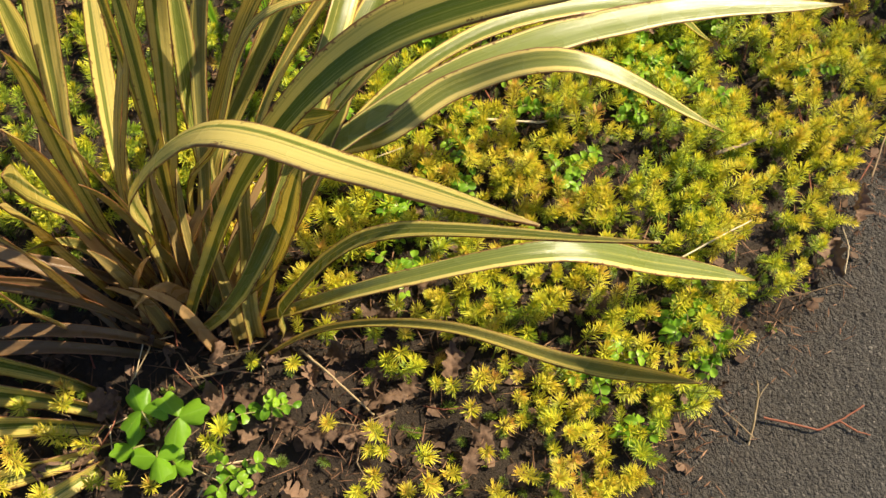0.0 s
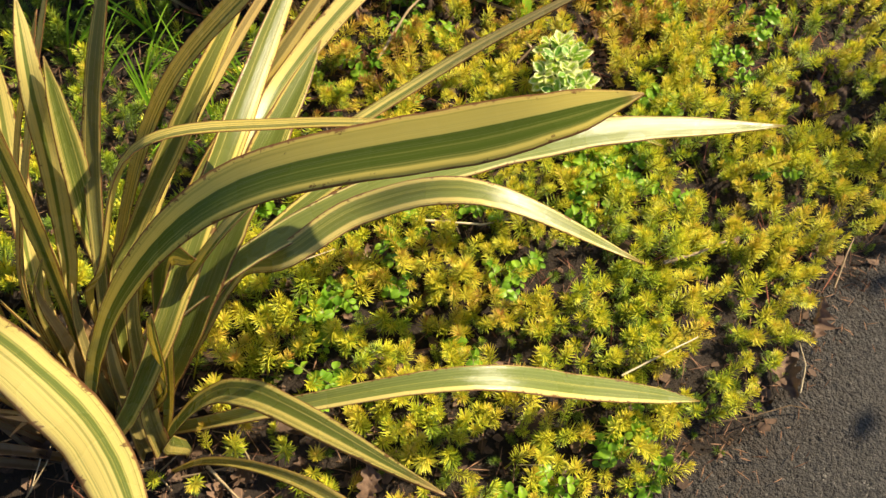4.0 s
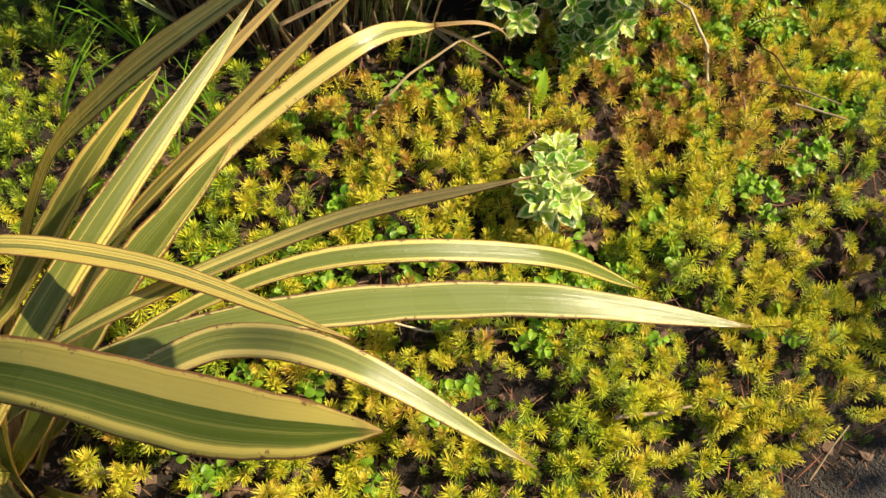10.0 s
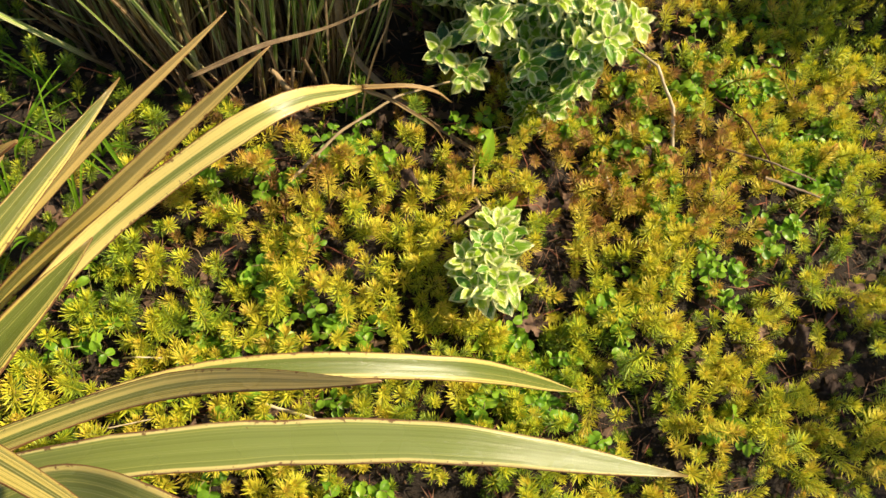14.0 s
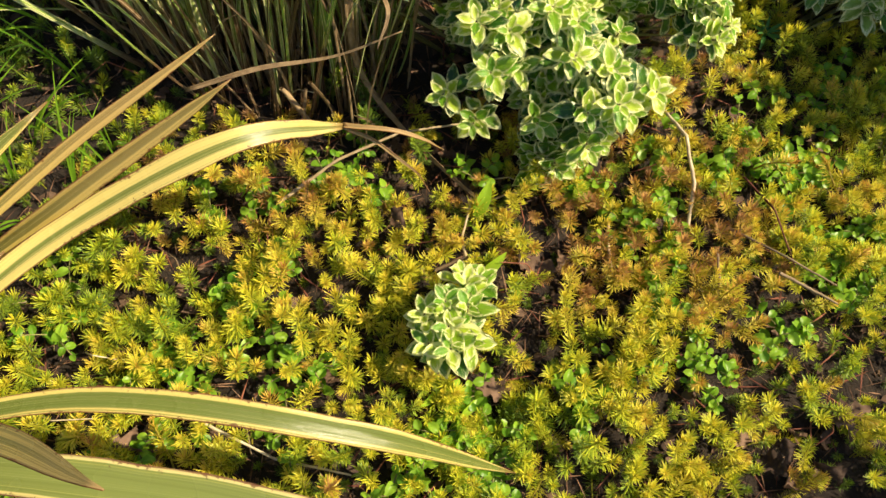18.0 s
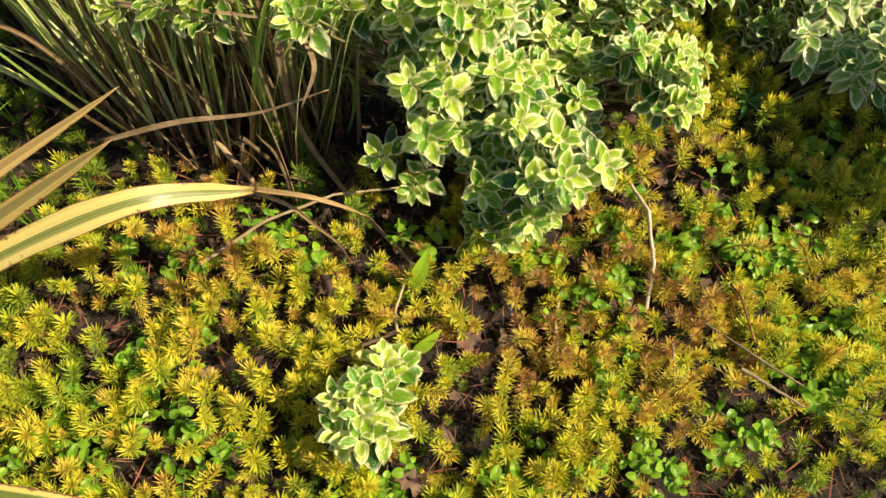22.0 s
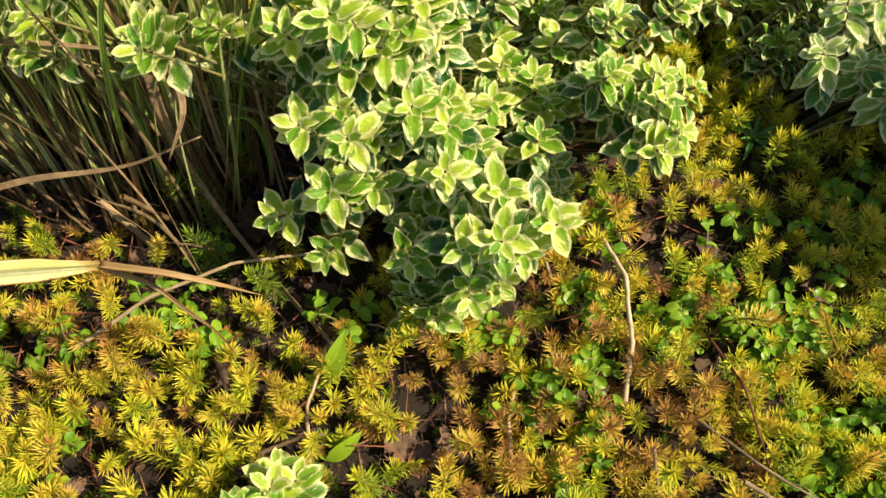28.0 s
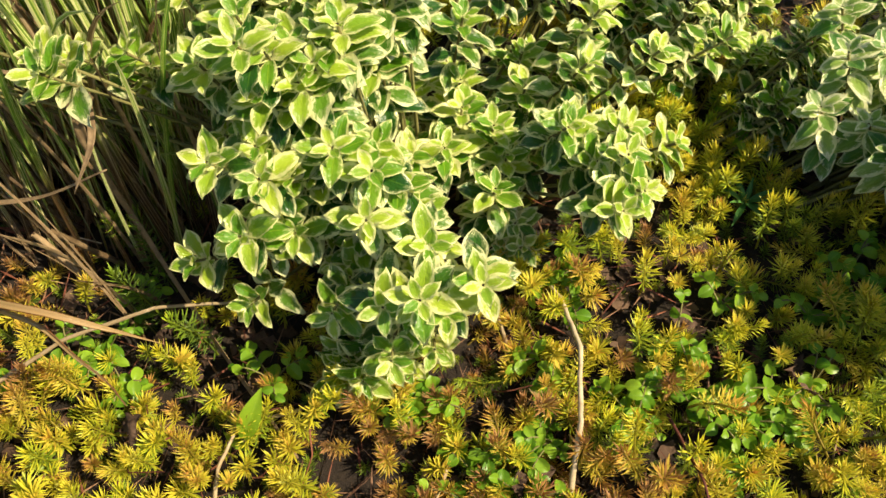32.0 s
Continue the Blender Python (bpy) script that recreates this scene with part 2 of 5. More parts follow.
    col = mixed(add, ramp(add, rim, (0.92, (0, 0, 0)), (0.955, (0.85, 0.85, 0.85))), col, rgb((0.2, 0.075, 0.035)))
    rough = add("MapRange", {0: patch, 1: 0.3, 2: 0.7, 3: 0.2, 4: 0.34}).outputs[0]
    leafy(add, col, 0.42, rough, bumped(add, calc(add, "ADD", fine, calc(add, "MULTIPLY", hair, 0.5)), 0.3, 0.0006), calc(add, "MAXIMUM", 0.15, calc(add, "ADD", 0.4, calc(add, "MULTIPLY", pale, 0.5))), mixed(add, 0.12, col, rgb((0.9, 0.72, 0.1))))
    return m


def sedum_material():
    m, add = shader("stonecrop_needles")
    tone, v = attr(add, "tone"), attr(add, "v")
    isl = add("NewGeometry").outputs["Random Per Island"]
    f = calc(add, "ADD", tone, calc(add, "MULTIPLY", calc(add, "SUBTRACT", isl, 0.5), 0.16))
    col = ramp(add, f, (0.0, (0.1, 0.2, 0.03)), (0.25, (0.4, 0.57, 0.035)), (0.48, (0.94, 0.89, 0.05)), (0.76, (0.95, 0.72, 0.085)), (0.95, (0.8, 0.4, 0.09)), (1.0, (0.5, 0.24, 0.1)))
    # shade inside the shoots is put into the colour: needle feet go dark
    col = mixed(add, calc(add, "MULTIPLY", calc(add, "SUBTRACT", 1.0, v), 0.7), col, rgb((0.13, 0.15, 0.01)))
    leafy(add, col, 0.33, 0.45)
    return m


def plain_leaf_material(name, dark, light, translucent=0.4, rough=0.35):
    m, add = shader(name)
    u, v = attr(add, "u"), attr(add, "v")
    r = calc(add, "FRACT", calc(add, "ADD", add("ObjectInfo").outputs["Random"], add("NewGeometry").outputs["Random Per Island"]))
    pos = add("TexCoord").outputs["Object"]
    n = add("TexNoise", {"Vector": pos, "Scale": 260.0, "Detail": 3.0}).outputs[0]
    f = calc(add, "ADD", calc(add, "MULTIPLY", r, 0.75), calc(add, "MULTIPLY", n, 0.35))
    col = ramp(add, f, (0.1, dark), (0.95, light))
    vein = ramp(add, calc(add, "ABSOLUTE", u), (0.0, (0.5, 0.5, 0.5)), (0.09, (0, 0, 0)))
    col = mixed(add, vein, col, rgb(tuple(0.5 * a + 0.5 * b + 0.05 for a, b in zip(dark, light))))
    leafy(add, col, translucent, rough, bumped(add, n, 0.2, 0.0008), 0.28)
    return m


def euonymus_material(name, cream, green, bright):
    """Green leaf with an uneven cream border."""
    m, add = shader(name)
    u, v = attr(add, "u"), attr(add, "v")
    r = calc(add, "FRACT", calc(add, "ADD", add("ObjectInfo").outputs["Random"], add("NewGeometry").outputs["Random Per Island"]))
    vec = add("CombineXYZ", {0: calc(add, "MULTIPLY", u, 1.6), 1: calc(add, "MULTIPLY", v, 3.2), 2: calc(add, "MULTIPLY", r, 50.0)}).outputs[0]
    n = add("TexNoise", {"Vector": vec, "Scale": 1.7, "Detail": 4.0, "Roughness": 0.6}).outputs[0]
    rim = calc(add, "MAXIMUM", calc(add, "ABSOLUTE", u), calc(add, "ABSOLUTE", calc(add, "SUBTRACT", calc(add, "MULTIPLY", v, 1.9), 0.95)))
    edge = add("TexNoise", {"Vector": vec, "Scale": 6.0, "Detail": 3.0}).outputs[0]
    f = calc(add, "ADD", rim, calc(add, "ADD", calc(add, "MULTIPLY", calc(add, "SUBTRACT", n, 0.5), 1.1), calc(add, "MULTIPLY", calc(add, "SUBTRACT", edge, 0.5), 0.35)))
    f = calc(add, "ADD", f, calc(add, "MULTIPLY", calc(add, "SUBTRACT", r, 0.5), 0.3))
    mid = ramp(add, r, (0.15, green), (0.95, bright))
    half = mixed(add, 0.5, mid, rgb(cream))
    inner = mixed(add, ramp(add, f, (0.5, (0, 0, 0)), (0.53, (0.38, 0.38, 0.38))), mid, half)
    col = mixed(add, ramp(add, f, (0.7, (0, 0, 0)), (0.735, (1, 1, 1))), inner, rgb(cream))
    vein = ramp(add, calc(add, "ABSOLUTE", u), (0.0, (0.35, 0.35, 0.35)), (0.08, (0, 0, 0)))
    col = mixed(add, vein, col, rgb(bright))
    wav = add("TexNoise", {"Vector": vec, "Scale": 3.0, "Detail": 2.0}).outputs[0]
    leafy(add, col, 0.38, 0.24, bumped(add, wav, 0.5, 0.002), 0.6)
    return m


def grass_material():
    m, add = shader("sedge_blade")
    u, v = attr(add, "u"), attr(add, "v")
    r = calc(add, "FRACT", calc(add, "ADD", add("ObjectInfo").outputs["Random"], add("NewGeometry").outputs["Random Per Island"]))
    vec = add("CombineXYZ", {0: calc(add, "MULTIPLY", u, 3.0), 1: calc(add, "MULTIPLY", r, 40.0), 2: calc(add, "MULTIPLY", v, 0.5)}).outputs[0]
    n = add("TexNoise", {"Vector": vec, "Scale": 1.5, "Detail": 3.0}).outputs[0]
    col = ramp(add, n, (0.38, (0.06, 0.16, 0.014)), (0.47, (0.22, 0.39, 0.04)), (0.54, (0.52, 0.6, 0.15)), (0.61, (0.86, 0.82, 0.42)))
    edge = ramp(add, calc(add, "ABSOLUTE", u), (0.5, (0, 0, 0)), (0.62, (0.75, 0.75, 0.75)))
    col = mixed(add, calc(add, "MULTIPLY", edge, calc(add, "GREATER_THAN", calc(add, "FRACT", calc(add, "MULTIPLY", r, 7.3)), 0.45)), col, rgb((0.72, 0.7, 0.36)))
    straw = ramp(add, n, (0.36, (0.05, 0.027, 0.013)), (0.52, (0.2, 0.12, 0.055)), (0.62, (0.58, 0.43, 0.25)))
    f = calc(add, "ADD", add("MapRange", {0: calc(add, "SUBTRACT", v, calc(add, "MULTIPLY", calc(add, "FRACT", calc(add, "MULTIPLY", r, 13.7)), 0.34)), 1: 0.0, 2: 0.12, 3: 1.0, 4: 0.0}).outputs[0], add("MapRange", {0: r, 1: 0.77, 2: 0.81, 3: 0.0, 4: 1.0}).outputs[0], True)
    leafy(add, mixed(add, f, col, straw), 0.4, 0.32)
    return m


def dry_material(name, dark, light, rough=0.8, translucent=0.12):
    m, add = shader(name)
    r = calc(add, "FRACT", calc(add, "ADD", add("ObjectInfo").outputs["Random"], add("NewGeometry").outputs["Random Per Island"]))
    pos = add("TexCoord").outputs["Object"]
    n = add("TexNoise", {"Vector": pos, "Scale": 90.0, "Detail": 6.0, "Roughness": 0.7}).outputs[0]
    f = calc(add, "ADD", calc(add, "MULTIPLY", n, 0.9), calc(add, "MULTIPLY", calc(add, "SUBTRACT", r, 0.5), 0.5))
    col = ramp(add, f, (0.2, dark), (0.75, light))
    leafy(add, col, translucent, rough, bumped(add, n, 0.5, 0.002), 0.25)
    return m


SOIL, ASPHALT = soil_material(), asphalt_material()
FLAX, SEDUM, SEDGE = flax_material(), sedum_material(), grass_material()
JENNY = plain_leaf_material("moneywort_leaf", (0.09, 0.25, 0.014), (0.34, 0.54, 0.04), 0.45, 0.34)
CRANE = plain_leaf_material("cranesbill_leaf", (0.15, 0.34, 0.018), (0.3, 0.52, 0.03), 0.48, 0.4)
GREYLEAF = plain_leaf_material("grey_green_leaf", (0.05, 0.16, 0.03), (0.13, 0.3, 0.06), 0.35, 0.45)
WEED = plain_leaf_material("weed_leaf", (0.26, 0.46, 0.025), (0.46, 0.66, 0.045), 0.5)
EUON = euonymus_material("euonymus_leaf", (0.8, 0.8, 0.42), (0.025, 0.1, 0.012), (0.14, 0.3, 0.025))
EUON_YOUNG = euonymus_material("young_euonymus_leaf", (0.86, 0.86, 0.38), (0.14, 0.33, 0.018), (0.5, 0.64, 0.05))
EUON_GREY = euonymus_material("pale_euonymus_leaf", (0.82, 0.82, 0.48), (0.09, 0.24, 0.035), (0.36, 0.5, 0.1))
STEM = dry_material("green_brown_stem", (0.11, 0.1, 0.03), (0.26, 0.24, 0.09), 0.6, 0.0)
TWIG = dry_material("grey_brown_twig", (0.1, 0.065, 0.035), (0.34, 0.25, 0.15), 0.8, 0.0)
STRAW = dry_material("straw", (0.36, 0.26, 0.14), (0.78, 0.66, 0.45), 0.6, 0.1)
DEADGRASS = dry_material("dead_sedge", (0.08, 0.048, 0.024), (0.44, 0.31, 0.17), 0.6, 0.15)
BROWNSTEM = dry_material("brown_stem", (0.07, 0.032, 0.018), (0.3, 0.17, 0.1), 0.75, 0.05)
REDTWIG = dry_material("reddish_stem", (0.1, 0.03, 0.02), (0.27, 0.1, 0.055), 0.7, 0.0)
OAK = dry_material("dead_leaf", (0.04, 0.024, 0.016), (0.21, 0.13, 0.084), 0.75, 0.12)
CRUMB = dry_material("soil_crumb", (0.02, 0.012, 0.007), (0.13, 0.08, 0.045), 0.9, 0.0)
GRIT = dry_material("grit", (0.03, 0.027, 0.024), (0.16, 0.145, 0.12), 0.85, 0.0)

# ---- ground, bed and path ----
EDGE = np.array([(-8.5, -34.0), (-0.6, -3.0), (0.12, -0.5), (0.28, 0.06), (0.35, 0.24), (0.385, 0.295), (0.425, 0.335), (0.437, 0.384), (0.465, 0.42), (0.548, 0.455), (0.625, 0.55), (0.66, 0.64),
                 (0.76, 0.72), (0.84, 0.83), (0.93, 1.05), (1.02, 1.4), (1.1, 2.2), (1.4, 5.0), (6.0, 38.0)])


def off_edge(x, y):
    """Distance from the edge of the path, positive on the side of the bed."""
    p = np.stack([np.ravel(x), np.ravel(y)], -1)
    best, side = np.full(len(p), 1e9), np.ones(len(p))
    for a, b in zip(EDGE[:-1], EDGE[1:]):
        d = b - a
        s = np.clip(((p - a) @ d) / (d @ d), 0, 1)
        q = p - (a + s[:, None] * d)
        dist = np.hypot(q[:, 0], q[:, 1])
        near = dist < best
        best = np.where(near, dist, best)
        side = np.where(near, np.sign(d[0] * (p - a)[:, 1] - d[1] * (p - a)[:, 0]), side)
    return (best * side).reshape(np.shape(x))


PATH_Z = -0.042


def bed_z(x, y):
    """Height of the soil."""
    d = off_edge(x, y)
    rise = 0.075 * (1 - np.exp(-np.maximum(d, 0) / 0.26))
    lumps = 0.018 * (smooth_noise(x, y, 9.0, 3) - 0.5) + 0.008 * (smooth_noise(x, y, 40.0, 4) - 0.5)
    return np.where(d > 0, PATH_Z - 0.006 + rise + lumps * np.clip(d / 0.05, 0.2, 1), PATH_Z - 0.03)


def spaced(lo, hi, far, step):
    """Fine steps between lo and hi, ever wider ones out to far."""
    out = [0.02 * 1.5 ** k for k in range(40)]
    out = [o for o in np.cumsum(out) if o < far] + [far]
    return np.concatenate([lo - np.array(out)[::-1], np.arange(lo, hi, step), hi + np.array(out)])


gx, gy = spaced(-0.6, 1.0, 300, 0.0125), spaced(0.0, 2.0, 300, 0.0125)
X, Y = np.meshgrid(gx, gy, indexing="ij")
Z = bed_z(X, Y)
i, j = np.meshgrid(np.arange(len(gx) - 1), np.arange(len(gy) - 1), indexing="ij")
k = (i * len(gy) + j).ravel()
quads = np.stack([k, k + len(gy), k + len(gy) + 1, k + 1], -1)
ground = new("ground", make_mesh("ground", np.stack([X, Y, Z], -1).reshape(-1, 3), quads, SOIL))
tagged(ground, "dark crumbly soil of the planting bed", "soil", kind="structure")

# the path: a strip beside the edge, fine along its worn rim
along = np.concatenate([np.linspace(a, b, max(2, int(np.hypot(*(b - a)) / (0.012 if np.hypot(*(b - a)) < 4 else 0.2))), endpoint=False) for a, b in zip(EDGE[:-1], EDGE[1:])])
tang = np.gradient(along, axis=0)
tang /= np.hypot(tang[:, 0], tang[:, 1])[:, None]
for _ in range(6):
    tang[1:-1] = (tang[:-2] + 2 * tang[1:-1] + tang[2:]) / 4
side = np.stack([tang[:, 1], -tang[:, 0]], -1)
offs = np.concatenate([[-0.02, -0.01], np.arange(0, 0.5, 0.0125), [0.53, 0.58, 0.64, 0.7, 0.76, 0.8, 0.81]])
win = np.ones(71) / 71
even = lambda a: np.stack([np.convolve(np.pad(a[:, c], 35, mode="edge"), win, "valid") for c in (0, 1)], -1)
flat, flat_side = even(even(along)), even(even(side))
flat_side /= np.hypot(flat_side[:, 0], flat_side[:, 1])[:, None]
ease = np.clip((offs - 0.03) / 0.3, 0, 1)[None, :, None]
wob = 0.014 * (smooth_noise(along[:, 0], along[:, 1], 30, 8) - 0.5)
PX = (1 - ease) * along[:, None, :] + ease * flat[:, None, :] + (offs[None, :, None] + wob[:, None, None]) * ((1 - ease) * side[:, None, :] + ease * flat_side[:, None, :])
pz = PATH_Z + 0.004 * (smooth_noise(PX[..., 0], PX[..., 1], 14, 11) - 0.5) + 0.002 * (smooth_noise(PX[..., 0], PX[..., 1], 70, 12) - 0.5)
pz[:, 0] -= 0.03
pz[:, 1] -= 0.006
pz[:, -1] -= 0.03
n = len(offs)
i, j = np.meshgrid(np.arange(len(along) - 1), np.arange(n - 1), indexing="ij")
k = (i * n + j).ravel()
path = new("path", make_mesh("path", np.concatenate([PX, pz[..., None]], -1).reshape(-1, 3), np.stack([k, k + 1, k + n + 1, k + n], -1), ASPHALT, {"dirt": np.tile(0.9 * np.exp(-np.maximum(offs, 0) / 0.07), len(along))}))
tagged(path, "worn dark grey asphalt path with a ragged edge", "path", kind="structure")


# ---- the striped flax ----
def through_points(points, n):
    """A smooth curve through a few points."""
    q = np.array(points, float)
    p = np.vstack([2 * q[0] - q[1], q, 2 * q[-1] - q[-2]])
    s = np.linspace(0, len(q) - 1, n)
    i = np.minimum(s.astype(int), len(q) - 2)
    f = (s - i)[:, None]
    a, b, c, d = p[i], p[i + 1], p[i + 2], p[i + 3]
    return 0.5 * (2 * b + (c - a) * f + (2 * a - 5 * b + 4 * c - d) * f * f + (3 * b - a - 3 * c + d) * f ** 3)


STRAP = ((0, 0.12, 0.35, 0.62, 0.8, 0.92, 1), (0.46, 0.46, 0.66, 1.0, 0.9, 0.55, 0.035))
BROAD = ((0, 0.12, 0.35, 0.48, 0.6, 0.78, 0.9, 0.97, 1), (0.42, 0.4, 0.48, 0.7, 0.94, 1.0, 0.66, 0.28, 0.03))
BROKEN = ((0, 0.15, 0.4, 0.75, 0.93, 1), (0.6, 0.6, 0.8, 1.0, 0.62, 0.22))
THIN = ((0, 0.5, 1), (1.0, 0.8, 0.06))
SHEATH = ((0, 0.4, 0.8, 1), (1.0, 0.8, 0.5, 0.05))


def flax_blade(plant, pts, width, roll=0.0, tone=0.5, dry=0.0, fold_by=1.0, lop=None, pale=0.0, shape=STRAP, dry_from=-1.5):
    """One strap leaf along pts, from the crown to the tip: the greatest width, the turn about its length in degrees."""
    n = len(pts)
    s = np.linspace(0, 1, n)
    p3 = pts[-1]
    seed = int(abs(p3[0] * 7919 + p3[1] * 104729 + p3[2] * 1299709))
    own = np.random.default_rng(seed)
    pts = pts + 0.002 * np.sin(s[:, None] * own.uniform(5, 11, 3) + own.uniform(0, 6, 3)) * (s * (1 - s) * 3)[:, None]
    tan = np.gradient(pts, axis=0)
    tan /= np.linalg.norm(tan, axis=1)[:, None]
    face = np.array((0.06, -0.52, 0.85))
    wide = np.cross(tan, face)
    wide /= np.linalg.norm(wide, axis=1)[:, None] + 1e-6
    for _ in range(3):
        wide[1:-1] = (wide[:-2] + wide[1:-1] + wide[2:]) / 3
    wide -= tan * (wide * tan).sum(1)[:, None]
    wide /= np.linalg.norm(wide, axis=1)[:, None] + 1e-6
    nor = np.cross(wide, tan)
    a = np.radians(roll + own.uniform(-7, 7) * s + own.uniform(-3, 3))[:, None]
    wide, nor = wide * np.cos(a) + nor * np.sin(a), nor * np.cos(a) - wide * np.sin(a)
    prof = np.interp(s, *shape)
    edge = 1 + 0.03 * np.sin(s * 70 + own.uniform(0, 6)) * own.uniform(0.2, 1) + 0.012 * own.normal(size=n) * (s < 0.97)
    fold = np.interp(s, (0, 0.25, 0.6, 1), (0.95, 0.6, 0.26, 0.16)) * np.where(s > 0.3, fold_by, 1.0)
    verts, faces, u, v = strip(pts, wide, nor, width * prof * edge, fold, 9)
    lop = own.uniform(-0.2, 0.2) if lop is None else lop
    # a second skin a little below gives the blade its thickness
    me = make_mesh("blade", verts, faces, FLAX, {"u": u, "v": v, "tone": np.full(len(u), tone + own.uniform(-0.04, 0.04)), "lop": np.full(len(u), lop), "pale": np.full(len(u), pale), "dry": dry * np.clip((v - dry_from) / (1 - dry_from) * 1.4, 0, 1)})
    ob = child("blade", me, plant)
    mod = ob.modifiers.new("thickness", "SOLIDIFY")
    mod.thickness, mod.offset = 0.0007, -1
    return ob


def arched(p0, p1, p2, p3):
    """A leaf's curve from its first and last point and the two pulls between; its foot goes into the soil."""
    p0, p1 = np.array(p0, float), np.array(p1, float)
    p0 = p0 - (p1 - p0) / max(p1[2] - p0[2], 0.05) * (p0[2] + 0.03)
    return bezier(p0, p1, p2, p3, 34)


def flax():
    plant = new("flax_plant")
    plant.location = (0, 0, 0)
    tagged(plant, "clump of striped green and yellow strap-leaved flax in the bed", "plant")
    c = lambda points, *a, **k: flax_blade(plant, through_points(points, 42), *a, **k)
    b = lambda p0, p1, p2, p3, *a, **k: flax_blade(plant, arched(p0, p1, p2, p3), *a, **k)
    c(((-0.16, 0.416, -0.02), (-0.104, 0.393, 0.172), (-0.037, 0.4, 0.344), (0.054, 0.419, 0.459), (0.197, 0.412, 0.542), (0.263, 0.418, 0.568)), 0.0325, 12, 0.64, 0, fold_by=0.5, lop=-0.22, pale=-0.9, shape=BROAD)
    c(((-0.14, 0.411, -0.02), (-0.053, 0.454, 0.184), (0.103, 0.536, 0.28), (0.3, 0.618, 0.289), (0.499, 0.664, 0.266)), 0.0305, 16, 0.26, 0, fold_by=0.35, lop=0.0, pale=0.9)
    c(((-0.1, 0.416, -0.02), (-0.007, 0.497, 0.195), (0.133, 0.614, 0.25), (0.316, 0.7, 0.215), (0.442, 0.763, 0.098)), 0.0205, 19, 0.36, 0, fold_by=0.6, lop=0.06, pale=0.35)
    c(((-0.122, 0.474, -0.02), (-0.049, 0.46, 0.104), (-0.001, 0.513, 0.182), (0.053, 0.493, 0.255), (0.117, 0.525, 0.285), (0.213, 0.522, 0.325), (0.356, 0.506, 0.26)), 0.0275, 22, 0.45, 0.05, fold_by=0.5, lop=0.1, pale=0.6)
    c(((-0.118, 0.418, -0.02), (-0.054, 0.428, 0.192), (0.036, 0.46, 0.366), (0.172, 0.562, 0.415), (0.292, 0.582, 0.509)), 0.0195, 52, 0.85, 0.5, lop=0.1, pale=0.3, dry_from=0.7)
    c(((-0.132, 0.444, -0.02), (-0.134, 0.488, 0.144), (-0.084, 0.462, 0.273), (-0.04, 0.5, 0.378), (0.069, 0.519, 0.396), (0.221, 0.496, 0.439)), 0.0258, 65, 0.95, 0.15, lop=0.1)
    c(((-0.169, 0.414, -0.02), (-0.154, 0.417, 0.12), (-0.134, 0.389, 0.25), (-0.101, 0.336, 0.398), (-0.029, 0.297, 0.52), (0.052, 0.24, 0.579), (0.106, 0.18, 0.646)), 0.0265, 48, 0.95, 0, fold_by=-0.8, lop=0.3, pale=0.5)
    c(((-0.122, 0.424, -0.02), (-0.069, 0.51, 0.099), (-0.021, 0.61, 0.186), (0.019, 0.725, 0.213), (0.109, 0.851, 0.254), (0.161, 0.941, 0.204)), 0.0239, 0, 0.82, 0.05, lop=0.0, pale=0.5, shape=BROKEN)
    c(((0.16, 0.94, 0.205), (0.202, 0.958, 0.206), (0.226, 0.978, 0.182), (0.238, 0.997, 0.15)), 0.0048, 20, 0.6, 0.9, shape=THIN)
    c(((0.16, 0.94, 0.205), (0.189, 0.951, 0.185), (0.222, 0.955, 0.165), (0.247, 0.953, 0.14)), 0.0042, -20, 0.6, 0.85, shape=THIN)
    c(((-0.117, 0.435, -0.02), (-0.085, 0.603, 0.12), (0.013, 0.747, 0.229), (0.106, 0.873, 0.312)), 0.0206, -55, 0.55, 0.5, dry_from=0.2)
    c(((-0.135, 0.429, -0.02), (-0.119, 0.607, 0.104), (-0.05, 0.781, 0.188), (0.035, 0.935, 0.259)), 0.013, -40, 0.6, 0.65, dry_from=0.2)
    c(((-0.16, 0.4, -0.02), (-0.061, 0.375, 0.196), (0.005, 0.499, 0.337), (0.056, 0.759, 0.383)), 0.025, -30, 0.3, 0.08)
    c(((-0.129, 0.41, -0.02), (-0.049, 0.43, 0.148), (0.012, 0.52, 0.274), (0.066, 0.671, 0.324)), 0.0309, 0, 0.18, 0.05)
    c(((-0.15, 0.44, -0.02), (-0.125, 0.55, 0.14), (-0.055, 0.6, 0.32), (0.065, 0.566, 0.501), (0.195, 0.566, 0.65)), 0.024, 30, 0.85, 0.15)
    c(((-0.2, 0.43, -0.02), (-0.247, 0.491, 0.12), (-0.248, 0.547, 0.25), (-0.23, 0.571, 0.36), (-0.222, 0.6, 0.44)), 0.026, -45, 0.85, 0.05, pale=0.4)
    c(((-0.2, 0.42, -0.02), (-0.234, 0.477, 0.1), (-0.249, 0.511, 0.17), (-0.266, 0.557, 0.26), (-0.277, 0.58, 0.33)), 0.024, -45, 0.55, 0.1)
    c(((-0.16, 0.44, -0.02), (-0.156, 0.482, 0.14), (-0.148, 0.507, 0.2), (-0.138, 0.542, 0.3), (-0.13, 0.557, 0.38), (-0.132, 0.59, 0.43)), 0.021, -50, 0.95, 0, pale=0.6)
